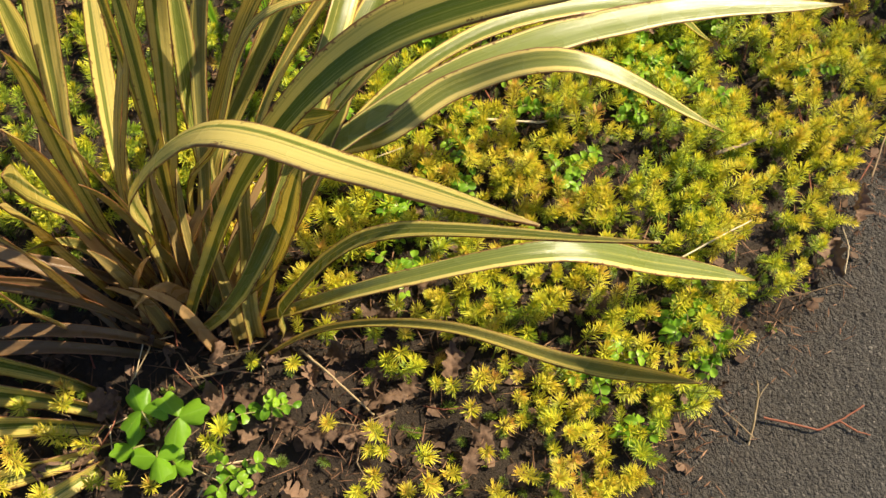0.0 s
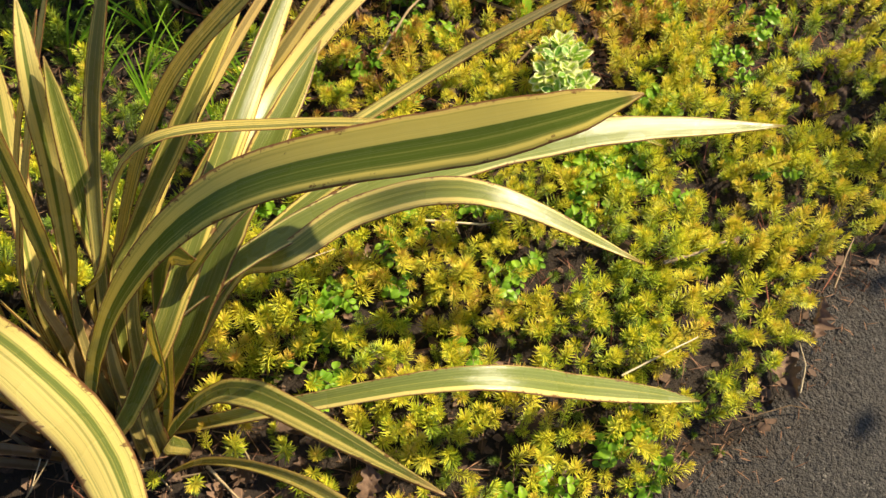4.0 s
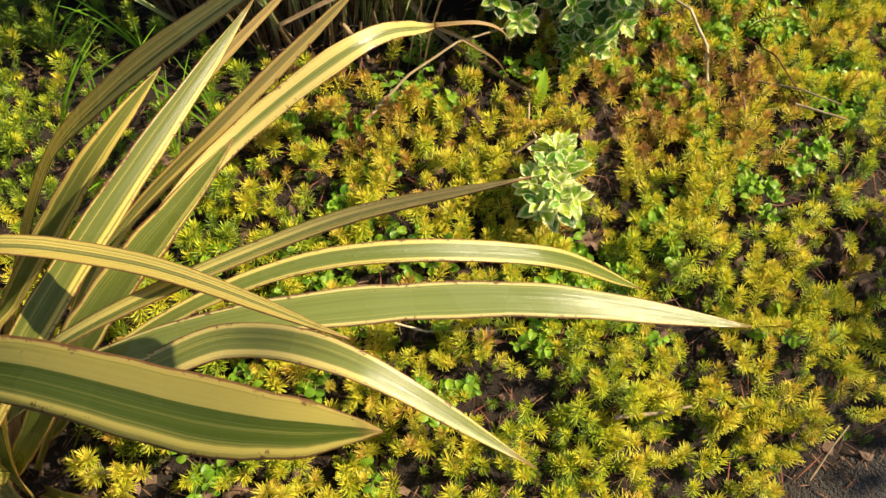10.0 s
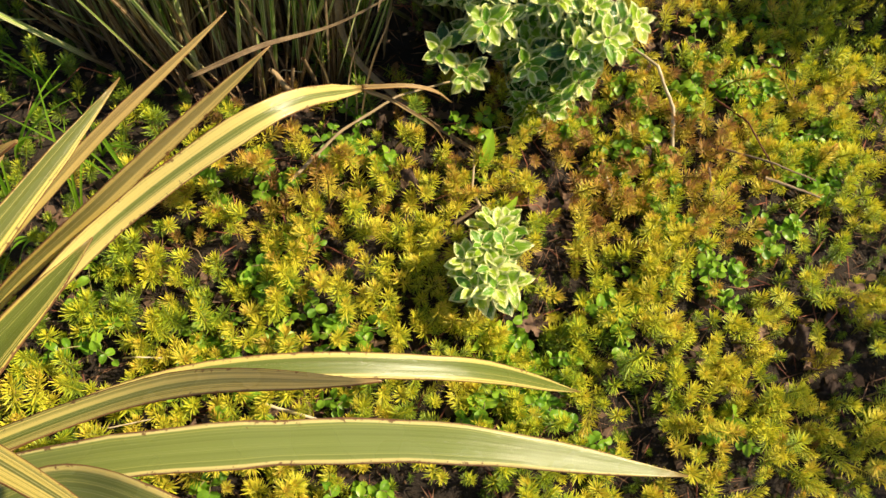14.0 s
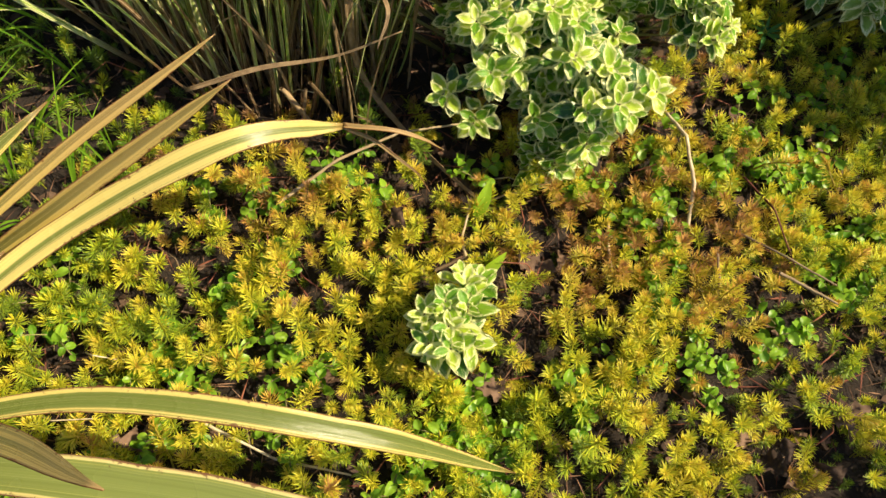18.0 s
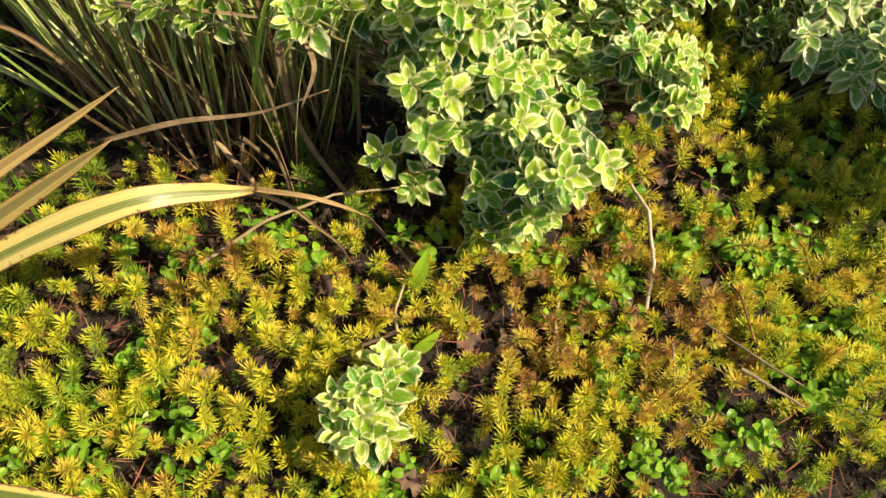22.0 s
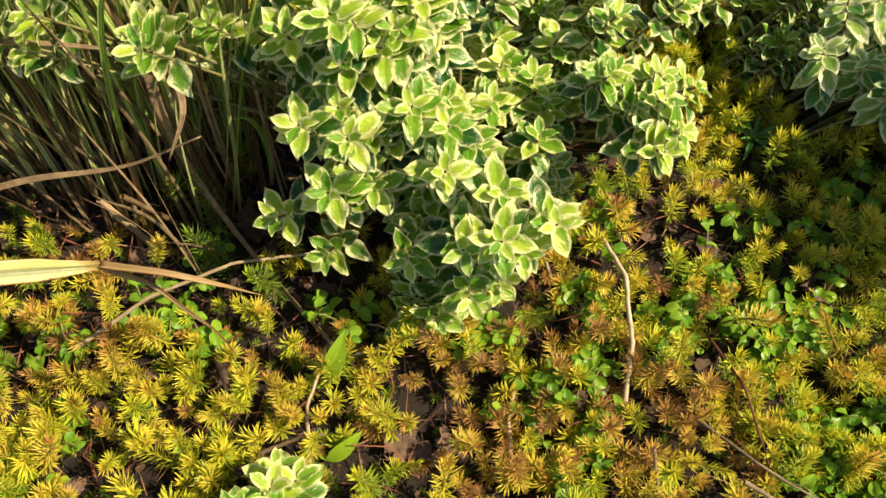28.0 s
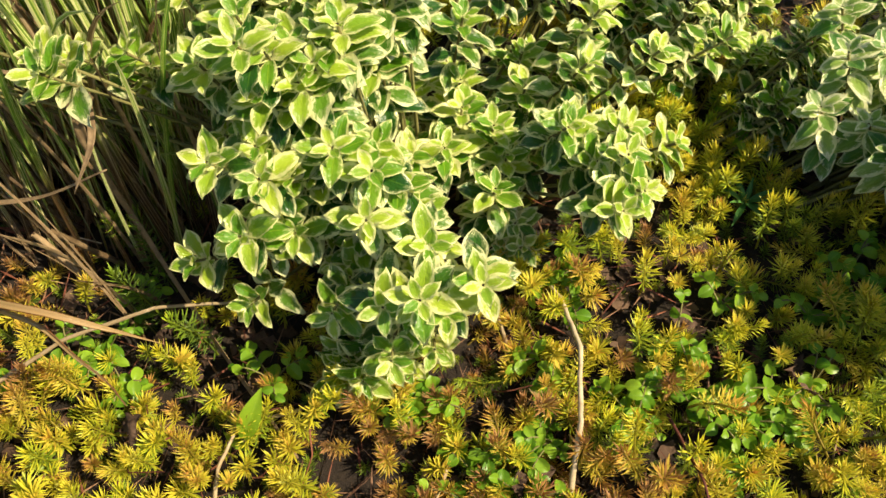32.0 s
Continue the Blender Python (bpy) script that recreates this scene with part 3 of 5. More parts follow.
    c(((-0.17, 0.44, -0.02), (-0.192, 0.481, 0.15), (-0.174, 0.52, 0.25), (-0.153, 0.551, 0.33), (-0.138, 0.567, 0.37), (-0.126, 0.597, 0.41)), 0.013, 45, 0.9, 0.35)
    c(((-0.14, 0.44, -0.02), (-0.117, 0.503, 0.16), (-0.096, 0.535, 0.2), (-0.057, 0.573, 0.27), (-0.023, 0.618, 0.33), (0.005, 0.691, 0.36)), 0.022, -40, 0.55, 0.12, pale=-0.1)
    c(((-0.11, 0.419, -0.02), (0.04, 0.409, 0.112), (0.217, 0.435, 0.153), (0.348, 0.464, 0.079), (0.484, 0.486, 0.006)), 0.0275, 27, 0.34, 0, fold_by=0.5, lop=0.12, pale=0.6)
    c(((-0.06, 0.395, -0.02), (-0.045, 0.385, 0.053), (-0.025, 0.351, 0.196), (0.049, 0.342, 0.339), (0.179, 0.233, 0.543)), 0.0258, 70, 0.6, 0.05, lop=0.2, pale=0.2)
    c(((-0.085, 0.375, -0.02), (0.001, 0.345, 0.153), (0.1, 0.297, 0.292), (0.175, 0.23, 0.397), (0.205, 0.185, 0.5)), 0.0124, 55, 0.6, 0.2)
    c(((-0.089, 0.407, -0.02), (-0.048, 0.414, 0.153), (-0.027, 0.451, 0.301), (0.023, 0.407, 0.396)), 0.0171, 0, 0.5, 0, lop=0.4)
    c(((-0.138, 0.426, -0.02), (-0.056, 0.41, 0.134), (-0.025, 0.387, 0.261), (0.002, 0.37, 0.39)), 0.027, 40, 1.0, 0, lop=0.1)
    c(((-0.145, 0.411, -0.02), (-0.22, 0.514, 0.049), (-0.237, 0.606, 0.154), (-0.241, 0.683, 0.274)), 0.026, -45, 0.9, 0.05, pale=0.5)
    c(((-0.129, 0.423, -0.02), (-0.118, 0.486, 0.128), (-0.122, 0.531, 0.262), (-0.116, 0.564, 0.397)), 0.024, -45, 0.42, 0, pale=0.3)
    c(((-0.148, 0.43, -0.02), (-0.164, 0.508, 0.163), (-0.184, 0.568, 0.323), (-0.177, 0.564, 0.37), (-0.166, 0.563, 0.43)), 0.017, 50, 0.8, 0, lop=0.3)
    c(((-0.162, 0.403, -0.02), (-0.205, 0.497, 0.118), (-0.189, 0.598, 0.254), (-0.156, 0.702, 0.373)), 0.017, 45, 0.9, 0.3)
    c(((-0.134, 0.414, -0.02), (-0.114, 0.469, 0.164), (-0.109, 0.563, 0.307), (-0.067, 0.631, 0.462)), 0.0152, 0, 0.3, 0.25)
    b((-0.201, 0.443, 0.016), (-0.266, 0.48, 0.132), (-0.233, 0.52, 0.252), (-0.224, 0.468, 0.368), 0.018, 0, 0.95, 0)
    b((-0.196, 0.448, 0.018), (-0.221, 0.431, 0.21), (-0.174, 0.354, 0.383), (-0.105, 0.256, 0.539), 0.02, 0, 0.85, 0.1)
    b((-0.204, 0.437, 0.016), (-0.246, 0.452, 0.134), (-0.227, 0.465, 0.255), (-0.212, 0.405, 0.36), 0.02, 0, 0.85, 0.3)
    b((-0.228, 0.433, 0.016), (-0.234, 0.417, 0.146), (-0.221, 0.389, 0.271), (-0.186, 0.332, 0.381), 0.018, 0, 0.85, 0.4)
    b((-0.243, 0.412, 0.015), (-0.227, 0.388, 0.14), (-0.209, 0.357, 0.263), (-0.194, 0.316, 0.382), 0.018, 0, 0.85, 0.5)
    b((-0.265, 0.389, 0.016), (-0.234, 0.369, 0.124), (-0.218, 0.318, 0.225), (-0.195, 0.293, 0.333), 0.016, 0, 0.6, 0.5)
    b((-0.156, 0.428, 0.008), (-0.15, 0.482, 0.144), (-0.142, 0.503, 0.292), (-0.145, 0.514, 0.438), 0.015, 0, 0.75, 0)
    b((-0.205, 0.29, 0.02), (-0.25, 0.285, 0.06), (-0.32, 0.28, 0.08), (-0.44, 0.265, 0.06), 0.03, 20, 0.8, 0)
    b((-0.205, 0.305, 0.02), (-0.25, 0.31, 0.06), (-0.33, 0.315, 0.08), (-0.44, 0.31, 0.06), 0.028, 20, 0.8, 0)
    b((-0.205, 0.275, 0.02), (-0.25, 0.25, 0.06), (-0.33, 0.21, 0.08), (-0.44, 0.15, 0.06), 0.03, 20, 0.8, 0)
    b((-0.2, 0.262, 0.02), (-0.22, 0.235, 0.05), (-0.27, 0.19, 0.07), (-0.34, 0.12, 0.05), 0.026, 20, 0.75, 0)
    b((-0.22, 0.325, 0.02), (-0.26, 0.335, 0.06), (-0.33, 0.345, 0.085), (-0.45, 0.36, 0.06), 0.026, 20, 0.75, 0)
    # dead leaves lying out from the foot, browned darker to paint in its shade
    own = np.random.default_rng(41)
    for k in range(8):
        a = own.uniform(2.5, 3.3)
        d, h = np.array((math.cos(a), math.sin(a), 0)) * own.uniform(0.16, 0.3), own.uniform(0.06, 0.16)
        foot = np.array((-0.18, 0.4, 0.01)) + own.normal(0, 0.022, 3) * (1, 1, 0)
        b(foot, foot + d * 0.15 + (0, 0, h * 0.6), foot + d * 0.6 + (0, 0, h), foot + d + (0, 0, h * own.uniform(0.7, 1.05)), own.uniform(0.012, 0.017), own.uniform(-40, 40), own.uniform(0.1, 0.4), own.uniform(1.6, 2.1))
    # short outer sheaths crowd the foot
    for k in range(20):
        foot = np.array((-0.135, 0.412, 0.0)) + own.uniform(-1, 1, 3) * (0.085, 0.045, 0)
        d = np.array((own.normal(0.01, 0.05), own.normal(0.02, 0.05), own.uniform(0.12, 0.3)))
        b(foot, foot + d * (0.1, 0.1, 0.4), foot + d * (0.4, 0.4, 0.8), foot + d, own.uniform(0.014, 0.022), own.uniform(-60, 60), own.uniform(0.2, 0.7), own.uniform(0.2, 1.2), shape=SHEATH)
    return plant


flax()


# ---- stonecrop carpet ----
def needle(length, width):
    """A keeled needle along +x: five corners, four triangles."""
    v = np.array([(0, 0, -0.1), (0.55, -0.5, 0), (0.5, 0, 0.4), (0.55, 0.5, 0), (1, 0, 0.05)]) * (length, width, width)
    return v, np.array([(0, 2, 1), (0, 3, 2), (1, 2, 4), (2, 3, 4)])


def shoot(count, length, bare, spread, seed):
    """A stonecrop shoot along +z: needles in a spiral, closing to a brush at the top. Vertices, triangles, place along the needle, height."""
    own = np.random.default_rng(seed)
    V, F, A, H = [], [], [], []
    bend = own.uniform(-0.35, 0.35, 2)
    axis = lambda h: np.array((bend[0] * h * h / length, bend[1] * h * h / length, h))
    for k in range(count):
        q = (k + 0.5) / count
        h = length * (bare + (1 - bare) * q ** 0.8)
        up = np.interp(q, (0, 0.35, 0.7, 0.9, 1), (0, 18, 40, 62, 84)) + own.normal() * 9
        up = up * spread
        ln = np.interp(q, (0, 0.3, 0.7, 0.92, 1), (0.0075, 0.0105, 0.0112, 0.009, 0.006)) * own.uniform(0.8, 1.15)
        v, f = needle(ln * 1.08, 0.0012 * own.uniform(0.85, 1.15))
        e, a = radians(up), k * 2.39996 + own.normal() * 0.2
        v = np.stack([v[:, 0] * math.cos(e) - v[:, 2] * math.sin(e), v[:, 1], v[:, 0] * math.sin(e) + v[:, 2] * math.cos(e)], -1)
        v = np.stack([v[:, 0] * math.cos(a) - v[:, 1] * math.sin(a), v[:, 0] * math.sin(a) + v[:, 1] * math.cos(a), v[:, 2]], -1)
        F.append(f + 5 * k)
        v[:, 2] += np.array((0, 0.12, 0.12, 0.12, 0.3)) * ln * own.uniform(0, 1)
        V.append(v + axis(h))
        # lowest at needle feet and low on the shoot, for the painted shade
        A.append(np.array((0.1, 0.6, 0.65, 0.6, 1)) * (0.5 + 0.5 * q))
        H.append(np.full(5, q) + np.array((-0.1, 0, 0, 0, 0.22)))
    tv, tf = tube([axis(h) for h in np.linspace(0, length, 4)], (0.0011, 0.001, 0.0009, 0.0006), 3)
    F.append(np.concatenate([tf[:, :3], tf[:, (0, 2, 3)]]) + 5 * count)
    V.append(tv)
    A.append(np.zeros(len(tv)))
    H.append(np.full(len(tv), 0.9))
    return np.concatenate(V), np.concatenate(F), np.concatenate(A), np.concatenate(H)


def turned(lean, azimuth, spin):
    """Rotation matrices (n, 3, 3): spun about z, then leaning by lean towards azimuth."""
    c, s = np.cos(spin), np.sin(spin)
    o, l = np.zeros_like(c), np.ones_like(c)
    rz = np.stack([np.stack([c, -s, o], -1), np.stack([s, c, o], -1), np.stack([o, o, l], -1)], -2)
    ax, ay = -np.sin(azimuth), np.cos(azimuth)
    c, s = np.cos(lean), np.sin(lean)
    t = 1 - c
    rl = np.stack([np.stack([c + ax * ax * t, ax * ay * t, ay * s], -1), np.stack([ax * ay * t, c + ay * ay * t, -ax * s], -1), np.stack([-ay * s, ax * s, c], -1)], -2)
    return rl @ rz


def carpet(name, label, x, y, z, lean, az, size, tone, kinds):
    """Many shoots in one mesh."""
    V, F, T, A = [], [], [], []
    at = 0
    which = rng.integers(0, len(kinds), len(x))
    rot = turned(lean, az, rng.uniform(0, 2 * np.pi, len(x)))
    for w, (v, f, a, h) in enumerate(kinds):
        sel = np.nonzero(which == w)[0]
        if not len(sel):
            continue
        p = np.einsum("nij,vj->nvi", rot[sel], v) * size[sel][:, None, None] + np.stack([x, y, z], -1)[sel][:, None]
        V.append(p.reshape(-1, 3))
        F.append((f[None] + at + (np.arange(len(sel)) * len(v))[:, None, None]).reshape(-1, 3))
        T.append((tone[sel][:, None] + (h[None] - 0.65) * 0.42).ravel())
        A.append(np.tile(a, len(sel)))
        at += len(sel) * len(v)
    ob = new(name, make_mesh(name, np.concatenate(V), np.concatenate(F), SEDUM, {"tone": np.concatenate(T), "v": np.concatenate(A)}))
    return tagged(ob, label, "ground cover", kind="stuff")


def scattered(x0, x1, y0, y1, step):
    a, b = np.meshgrid(np.arange(x0, x1, step), np.arange(y0, y1, step), indexing="ij")
    a, b = a.ravel(), b.ravel()
    return a + rng.uniform(-0.48, 0.48, len(a)) * step, b + rng.uniform(-0.48, 0.48, len(b)) * step


def cover(x, y):
    """How thickly the stonecrop grows, 0 to 1."""
    d = off_edge(x, y)
    c = np.where(d > 0.012 + 0.03 * smooth_noise(x, y, 22, 21), 1.0, 0.0)
    c *= 0.26 + 0.85 * np.clip((smooth_noise(x, y, 21, 22) - 0.33) * 3.4, 0, 1)
    crown = np.hypot((x + 0.17) / 1.25, y - 0.40)
    c *= np.clip((crown - 0.08) / 0.08, 0, 1)
    litter = np.clip(1 - np.hypot((x - 0.0) / 0.3, (y - 0.26) / 0.15), 0, 1)
    c *= 1 - np.clip(litter * 2.2, 0, 0.84)
    c *= 1 - 0.85 * np.exp(-(((x + 0.3) / 0.14) ** 2 + ((y - 0.27) / 0.1) ** 2))
    sedge = np.hypot((x + 0.07) / 0.2, (y - 1.07) / 0.11)
    c *= np.clip((sedge - 0.85) * 3, 0, 1)
    c *= 1 - 0.55 * np.exp(-(((x + 0.2) / 0.2) ** 2 + ((y - 0.9) / 0.14) ** 2))
    c *= 1 - 0.85 * np.exp(-(((x - 0.02) / 0.18) ** 2 + ((y - 0.995) / 0.05) ** 2))
    shrub = np.hypot((x - 0.2) / 0.17, (y - 1.28) / 0.2)
    c *= np.clip((shrub - 0.7) * 2.5, 0, 1)
    shade = np.clip(1.3 - 1.3 * np.hypot((x - 0.2) / 0.17, (y - 1.05) / 0.085), 0, 1)
    c *= 1 - 0.8 * np.exp(-(((x - 0.47) / 0.15) ** 2 + ((y - 1.31) / 0.07) ** 2))
    c *= 1 - 0.85 * np.exp(-(((x - 0.69) / 0.06) ** 2 + ((y - 0.94) / 0.07) ** 2))
    c *= 1 - 0.75 * np.clip((y - 1.44 - 0.3 * np.abs(x - 0.42)) / 0.05, 0, 1)
    c *= 1 - 0.8 * np.exp(-(((x - 0.14) / 0.1) ** 2 + ((y - 1.045) / 0.05) ** 2))
    c *= 1 - 0.8 * np.exp(-(((x - 0.5) / 0.022) ** 2 + ((y - 1.1) / 0.025) ** 2))
    return c * (1 - 0.85 * shade)


STARS = [shoot(70, 0.032, 0.35, 1.0, s) for s in range(5)] + [shoot(90, 0.044, 0.3, 0.95, s + 10) for s in range(4)] + [shoot(52, 0.022, 0.3, 1.1, s + 20) for s in range(4)]
FRONDS = [shoot(114, 0.068, 0.2, 0.8, s + 40) for s in range(5)]


def close_by(x, y):
    """1 where the walk passes, thinner beyond it."""
    inside = (x > -0.5) & (x > -0.42 + (y - 1.15) * 1.1) & (x < 0.86) & (x < 0.62 + (1.95 - y) * 0.6) & (y > 0.18) & (y < 1.85)
    return np.where(inside, 1.0, 0.22)


x, y = scattered(-0.6, 1.0, 0.08, 2.0, 0.0152)
keep = rng.random(len(x)) < cover(x, y) * close_by(x, y)
x, y = x[keep], y[keep]
warm = smooth_noise(x, y, 7, 31)
tone = 0.27 + 0.17 * smooth_noise(x, y, 4, 32) + 0.3 * smooth_noise(x, y, 26, 33) + 0.16 * (warm - 0.5) + rng.normal(0, 0.085, len(x)) + 0.12 * np.clip((x - 0.1) * 1.2, -0.5, 1) * 0.6
rust = np.exp(-(((x - 0.45) / 0.17) ** 2 + ((y - 1.1) / 0.12) ** 2)) + 0.8 * np.exp(-(((x - 0.05) / 0.12) ** 2 + ((y - 0.9) / 0.07) ** 2))
# shade in front of the sedge, toned into the shoots as darker green
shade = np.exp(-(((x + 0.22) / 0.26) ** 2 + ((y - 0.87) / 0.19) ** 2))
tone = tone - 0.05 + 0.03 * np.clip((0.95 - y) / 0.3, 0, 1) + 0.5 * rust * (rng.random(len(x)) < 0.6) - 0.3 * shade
# shoots draw together in tufts and lean out from their middle
tx, ty = scattered(-0.65, 1.05, 0.03, 2.05, 0.046)
near_to = np.concatenate([np.argmin((xs[:, None] - tx) ** 2 + (ys[:, None] - ty) ** 2, axis=1) for xs, ys in zip(np.array_split(x, 12), np.array_split(y, 12))])
mx, my, jit = tx[near_to], ty[near_to], rng.random(len(tx))[near_to]
pull = 0.42
out_a = np.arctan2(y - my, x - mx) + rng.normal(0, 0.5, len(x))
x, y = x + pull * (mx - x), y + pull * (my - y)
tone = tone + 0.14 * (jit - 0.5)
lift = 0.034 * (1 - np.clip(np.hypot(x - mx, y - my) / 0.026, 0, 1)) * (0.25 + 0.75 * jit)
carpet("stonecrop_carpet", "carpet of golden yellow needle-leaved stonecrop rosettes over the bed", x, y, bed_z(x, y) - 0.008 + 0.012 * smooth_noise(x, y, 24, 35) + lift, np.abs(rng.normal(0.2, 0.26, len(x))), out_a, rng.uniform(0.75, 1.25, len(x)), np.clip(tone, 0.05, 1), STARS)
x, y = scattered(-0.6, 1.0, 0.08, 2.0, 0.042)
keep = rng.random(len(x)) < cover(x, y) * close_by(x, y) * (0.45 + 0.5 * (x > 0.35))
x, y = x[keep], y[keep]
rust = np.exp(-(((x - 0.42) / 0.16) ** 2 + ((y - 1.08) / 0.12) ** 2))
tone = np.clip(0.5 - 0.08 * np.clip((0.95 - y) / 0.3, 0, 1) + rng.normal(0, 0.12, len(x)) + 0.5 * rust * (rng.random(len(x)) < 0.65), 0.1, 1)
carpet("trailing_stonecrop", "long trailing golden and rust-tipped stonecrop shoots", x, y, bed_z(x, y) + 0.004, rng.uniform(0.75, 1.35, len(x)), rng.normal(-0.4, 1.2, len(x)), rng.uniform(0.7, 1.1, len(x)), tone, FRONDS)
x, y = scattered(-0.2, 0.75, 0.7, 1.45, 0.02)
worn = np.exp(-(((x - 0.42) / 0.2) ** 2 + ((y - 1.1) / 0.15) ** 2)) + np.exp(-(((x - 0.08) / 0.16) ** 2 + ((y - 0.88) / 0.1) ** 2))
keep = (rng.random(len(x)) < 0.42 * worn) & (off_edge(x, y) > 0.02)
x, y = x[keep], y[keep]
carpet("faded_stonecrop", "rust-brown fading stonecrop shoots among the golden ones", x, y, bed_z(x, y) - 0.002, np.abs(rng.normal(0.5, 0.4, len(x))), rng.uniform(0, 2 * np.pi, len(x)), rng.uniform(0.7, 1.05, len(x)), rng.uniform(0.8, 1.05, len(x)), STARS[:9])
x, y = scattered(-0.6, 1.0, 0.08, 2.0, 0.0185)
keep = rng.random(len(x)) < (0.4 + 0.25 * cover(x, y)) * (1 - 0.6 * np.exp(-(((x - 0.14) / 0.1) ** 2 + ((y - 1.04) / 0.05) ** 2))) * close_by(x, y) * np.clip((np.hypot((x + 0.12) / 1.6, y - 0.33) - 0.06) / 0.1, 0.1, 1)
keep &= off_edge(x, y) > 0.01
x, y = x[keep], y[keep]
# low tone stands in for shade in the gaps, darkest before the sedge
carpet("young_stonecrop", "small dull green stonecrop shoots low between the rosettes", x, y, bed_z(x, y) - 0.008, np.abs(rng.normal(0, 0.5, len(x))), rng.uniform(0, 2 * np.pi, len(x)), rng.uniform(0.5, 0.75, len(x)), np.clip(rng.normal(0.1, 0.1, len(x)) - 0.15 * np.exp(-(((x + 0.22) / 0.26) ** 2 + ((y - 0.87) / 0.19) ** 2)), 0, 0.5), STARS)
x, y = scattered(-1.5, 1.1, -0.5, 2.9, 0.034)
keep = (off_edge(x, y) > 0.03) & ~((x > -0.6) & (x < 1.0) & (y > 0.08) & (y < 2.0)) & (smooth_noise(x, y, 8, 61) > 0.25 + 0.55 * np.clip(np.hypot((x + 0.1) / 1.3, (y - 1.2) / 1.6) - 0.35, 0, 1) * 1.6)
x, y = x[keep], y[keep]
carpet("outer_stonecrop", "thinner stonecrop at the outer parts of the bed", x, y, bed_z(x, y) - 0.006, np.abs(rng.normal(0, 0.5, len(x))), rng.uniform(0, 2 * np.pi, len(x)), rng.uniform(0.8, 1.3, len(x)), np.clip(rng.normal(0.35, 0.14, len(x)), 0, 0.8), STARS[9:])
x, y = np.array((0.06, 0.12, 0.15, 0.19)), np.array((1.06, 1.06, 1.03, 1.04))
carpet("shaded_stonecrop", "tall thin dull green stonecrop shoots in the shade beside the sedge", x, y, bed_z(x, y) - 0.004, np.abs(rng.normal(0.1, 0.1, len(x))), rng.uniform(0, 2 * np.pi, len(x)), rng.uniform(0.9, 1.4, len(x)), rng.uniform(0.0, 0.12, len(x)), FRONDS)


# ---- broad leaves ----
def oval_leaf(name, length, width, material, cup=0.25, droop=0.2, point=1.0, rows=9, cols=7, wavy=0.0, seed=0):
    """A leaf along +x from its stalk, face up."""
    own = np.random.default_rng(seed)
    s = np.linspace(0, 1, rows)
    pts = np.stack([s * length, 0 * s, -droop * length * s * s], -1)
    tan = np.gradient(pts, axis=0)
    tan /= np.linalg.norm(tan, axis=1)[:, None]
    wide = np.tile((0.0, 1.0, 0.0), (rows, 1))
    nor = np.cross(tan, wide)
    if point > 1.5:        # widest past the middle, narrow foot, short blunt tip
        prof = np.interp(s, (0, 0.1, 0.25, 0.4, 0.53, 0.68, 0.82, 0.93, 1), (0.2, 0.42, 0.78, 0.97, 1.0, 0.87, 0.57, 0.23, 0.02))
    else:
        prof = np.sin(np.pi * np.clip(s, 0.03, 0.985) ** (0.8 if point > 0.5 else 1.0)) ** (0.9 if point > 0.5 else 0.5)
    v, f, u, w = strip(pts, wide, nor, width * prof, cup, cols)
    v[:, 2] += wavy * width * np.sin(w * 9 + own.uniform(0, 6)) * np.abs(u) ** 2 * np.sign(u + 0.01)
    return make_mesh(name, v, f, material, {"u": u, "v": w})


def frame_at(place, direction, up, size):
    """A pose whose x axis runs along direction and whose z axis is near up."""
    d = Vector(direction).normalized()
    y = Vector(up).cross(d)
    if y.length < 1e-3:
        y = Vector((0.3, 1, 0.1)).cross(d)
    y.normalize()
    z = d.cross(y)
    m = Matrix((d, y, z)).transposed().to_4x4()
    m.translation = Vector(place)
    return m @ Matrix.Scale(size, 4)


ROUND = [oval_leaf("round_leaf", 0.0107, 0.0098, JENNY, 0.42, 0.15 + 0.2 * k, 0.0, 7, 7, 0.05, k) for k in range(4)]


def moneywort(x, y, reach=0.029, stems=4, height=0.033):
    """A clump of creeping stems with pairs of round leaves."""
    z = float(bed_z(x, y))
    plant = new("moneywort_clump")
    plant.location = (x, y, z)
    tagged(plant, "bright green creeping moneywort with round paired leaves between the stonecrop", "plant", "moneywort clumps in the bed")
    for _ in range(stems):
        a = rng.uniform(0, 2 * np.pi)
        ln = reach * rng.uniform(0.7, 1.3)
        d = np.array((math.cos(a), math.sin(a), 0))
        pts = bezier(-d * 0.012, d * ln * 0.3 + (0, 0, height), d * ln * 0.7 + (0, 0, height * 1.3), d * ln + (0, 0, height * rng.uniform(0.7, 1.2)), 9)
        v, f = tube(pts, 0.0007, 4)
        child("stem", make_mesh("stem", v, f, STEM), plant)
        for k in range(2, 9, 2):
            t = Vector(pts[k] - pts[k - 1]).normalized()
            turn = k * 0.8 + rng.uniform(0, 1)
            e1 = t.orthogonal().normalized()
            e1 = (e1 + Vector((0, 0, 0.35))).normalized()
            e2 = t.cross(e1)
            for sgn in (1, -1):
                d1 = (e1 * math.cos(turn) * sgn + e2 * math.sin(turn) * sgn + t * 0.4)
                d1.z = d1.z * 0.45 + 0.12
                child("leaf", ROUND[rng.integers(4)], plant, m=frame_at(pts[k], d1, (rng.normal() * 0.45, -0.2 + rng.normal() * 0.45, 1), rng.uniform(0.7, 1.1) * (0.75 if k == 8 else 1)))


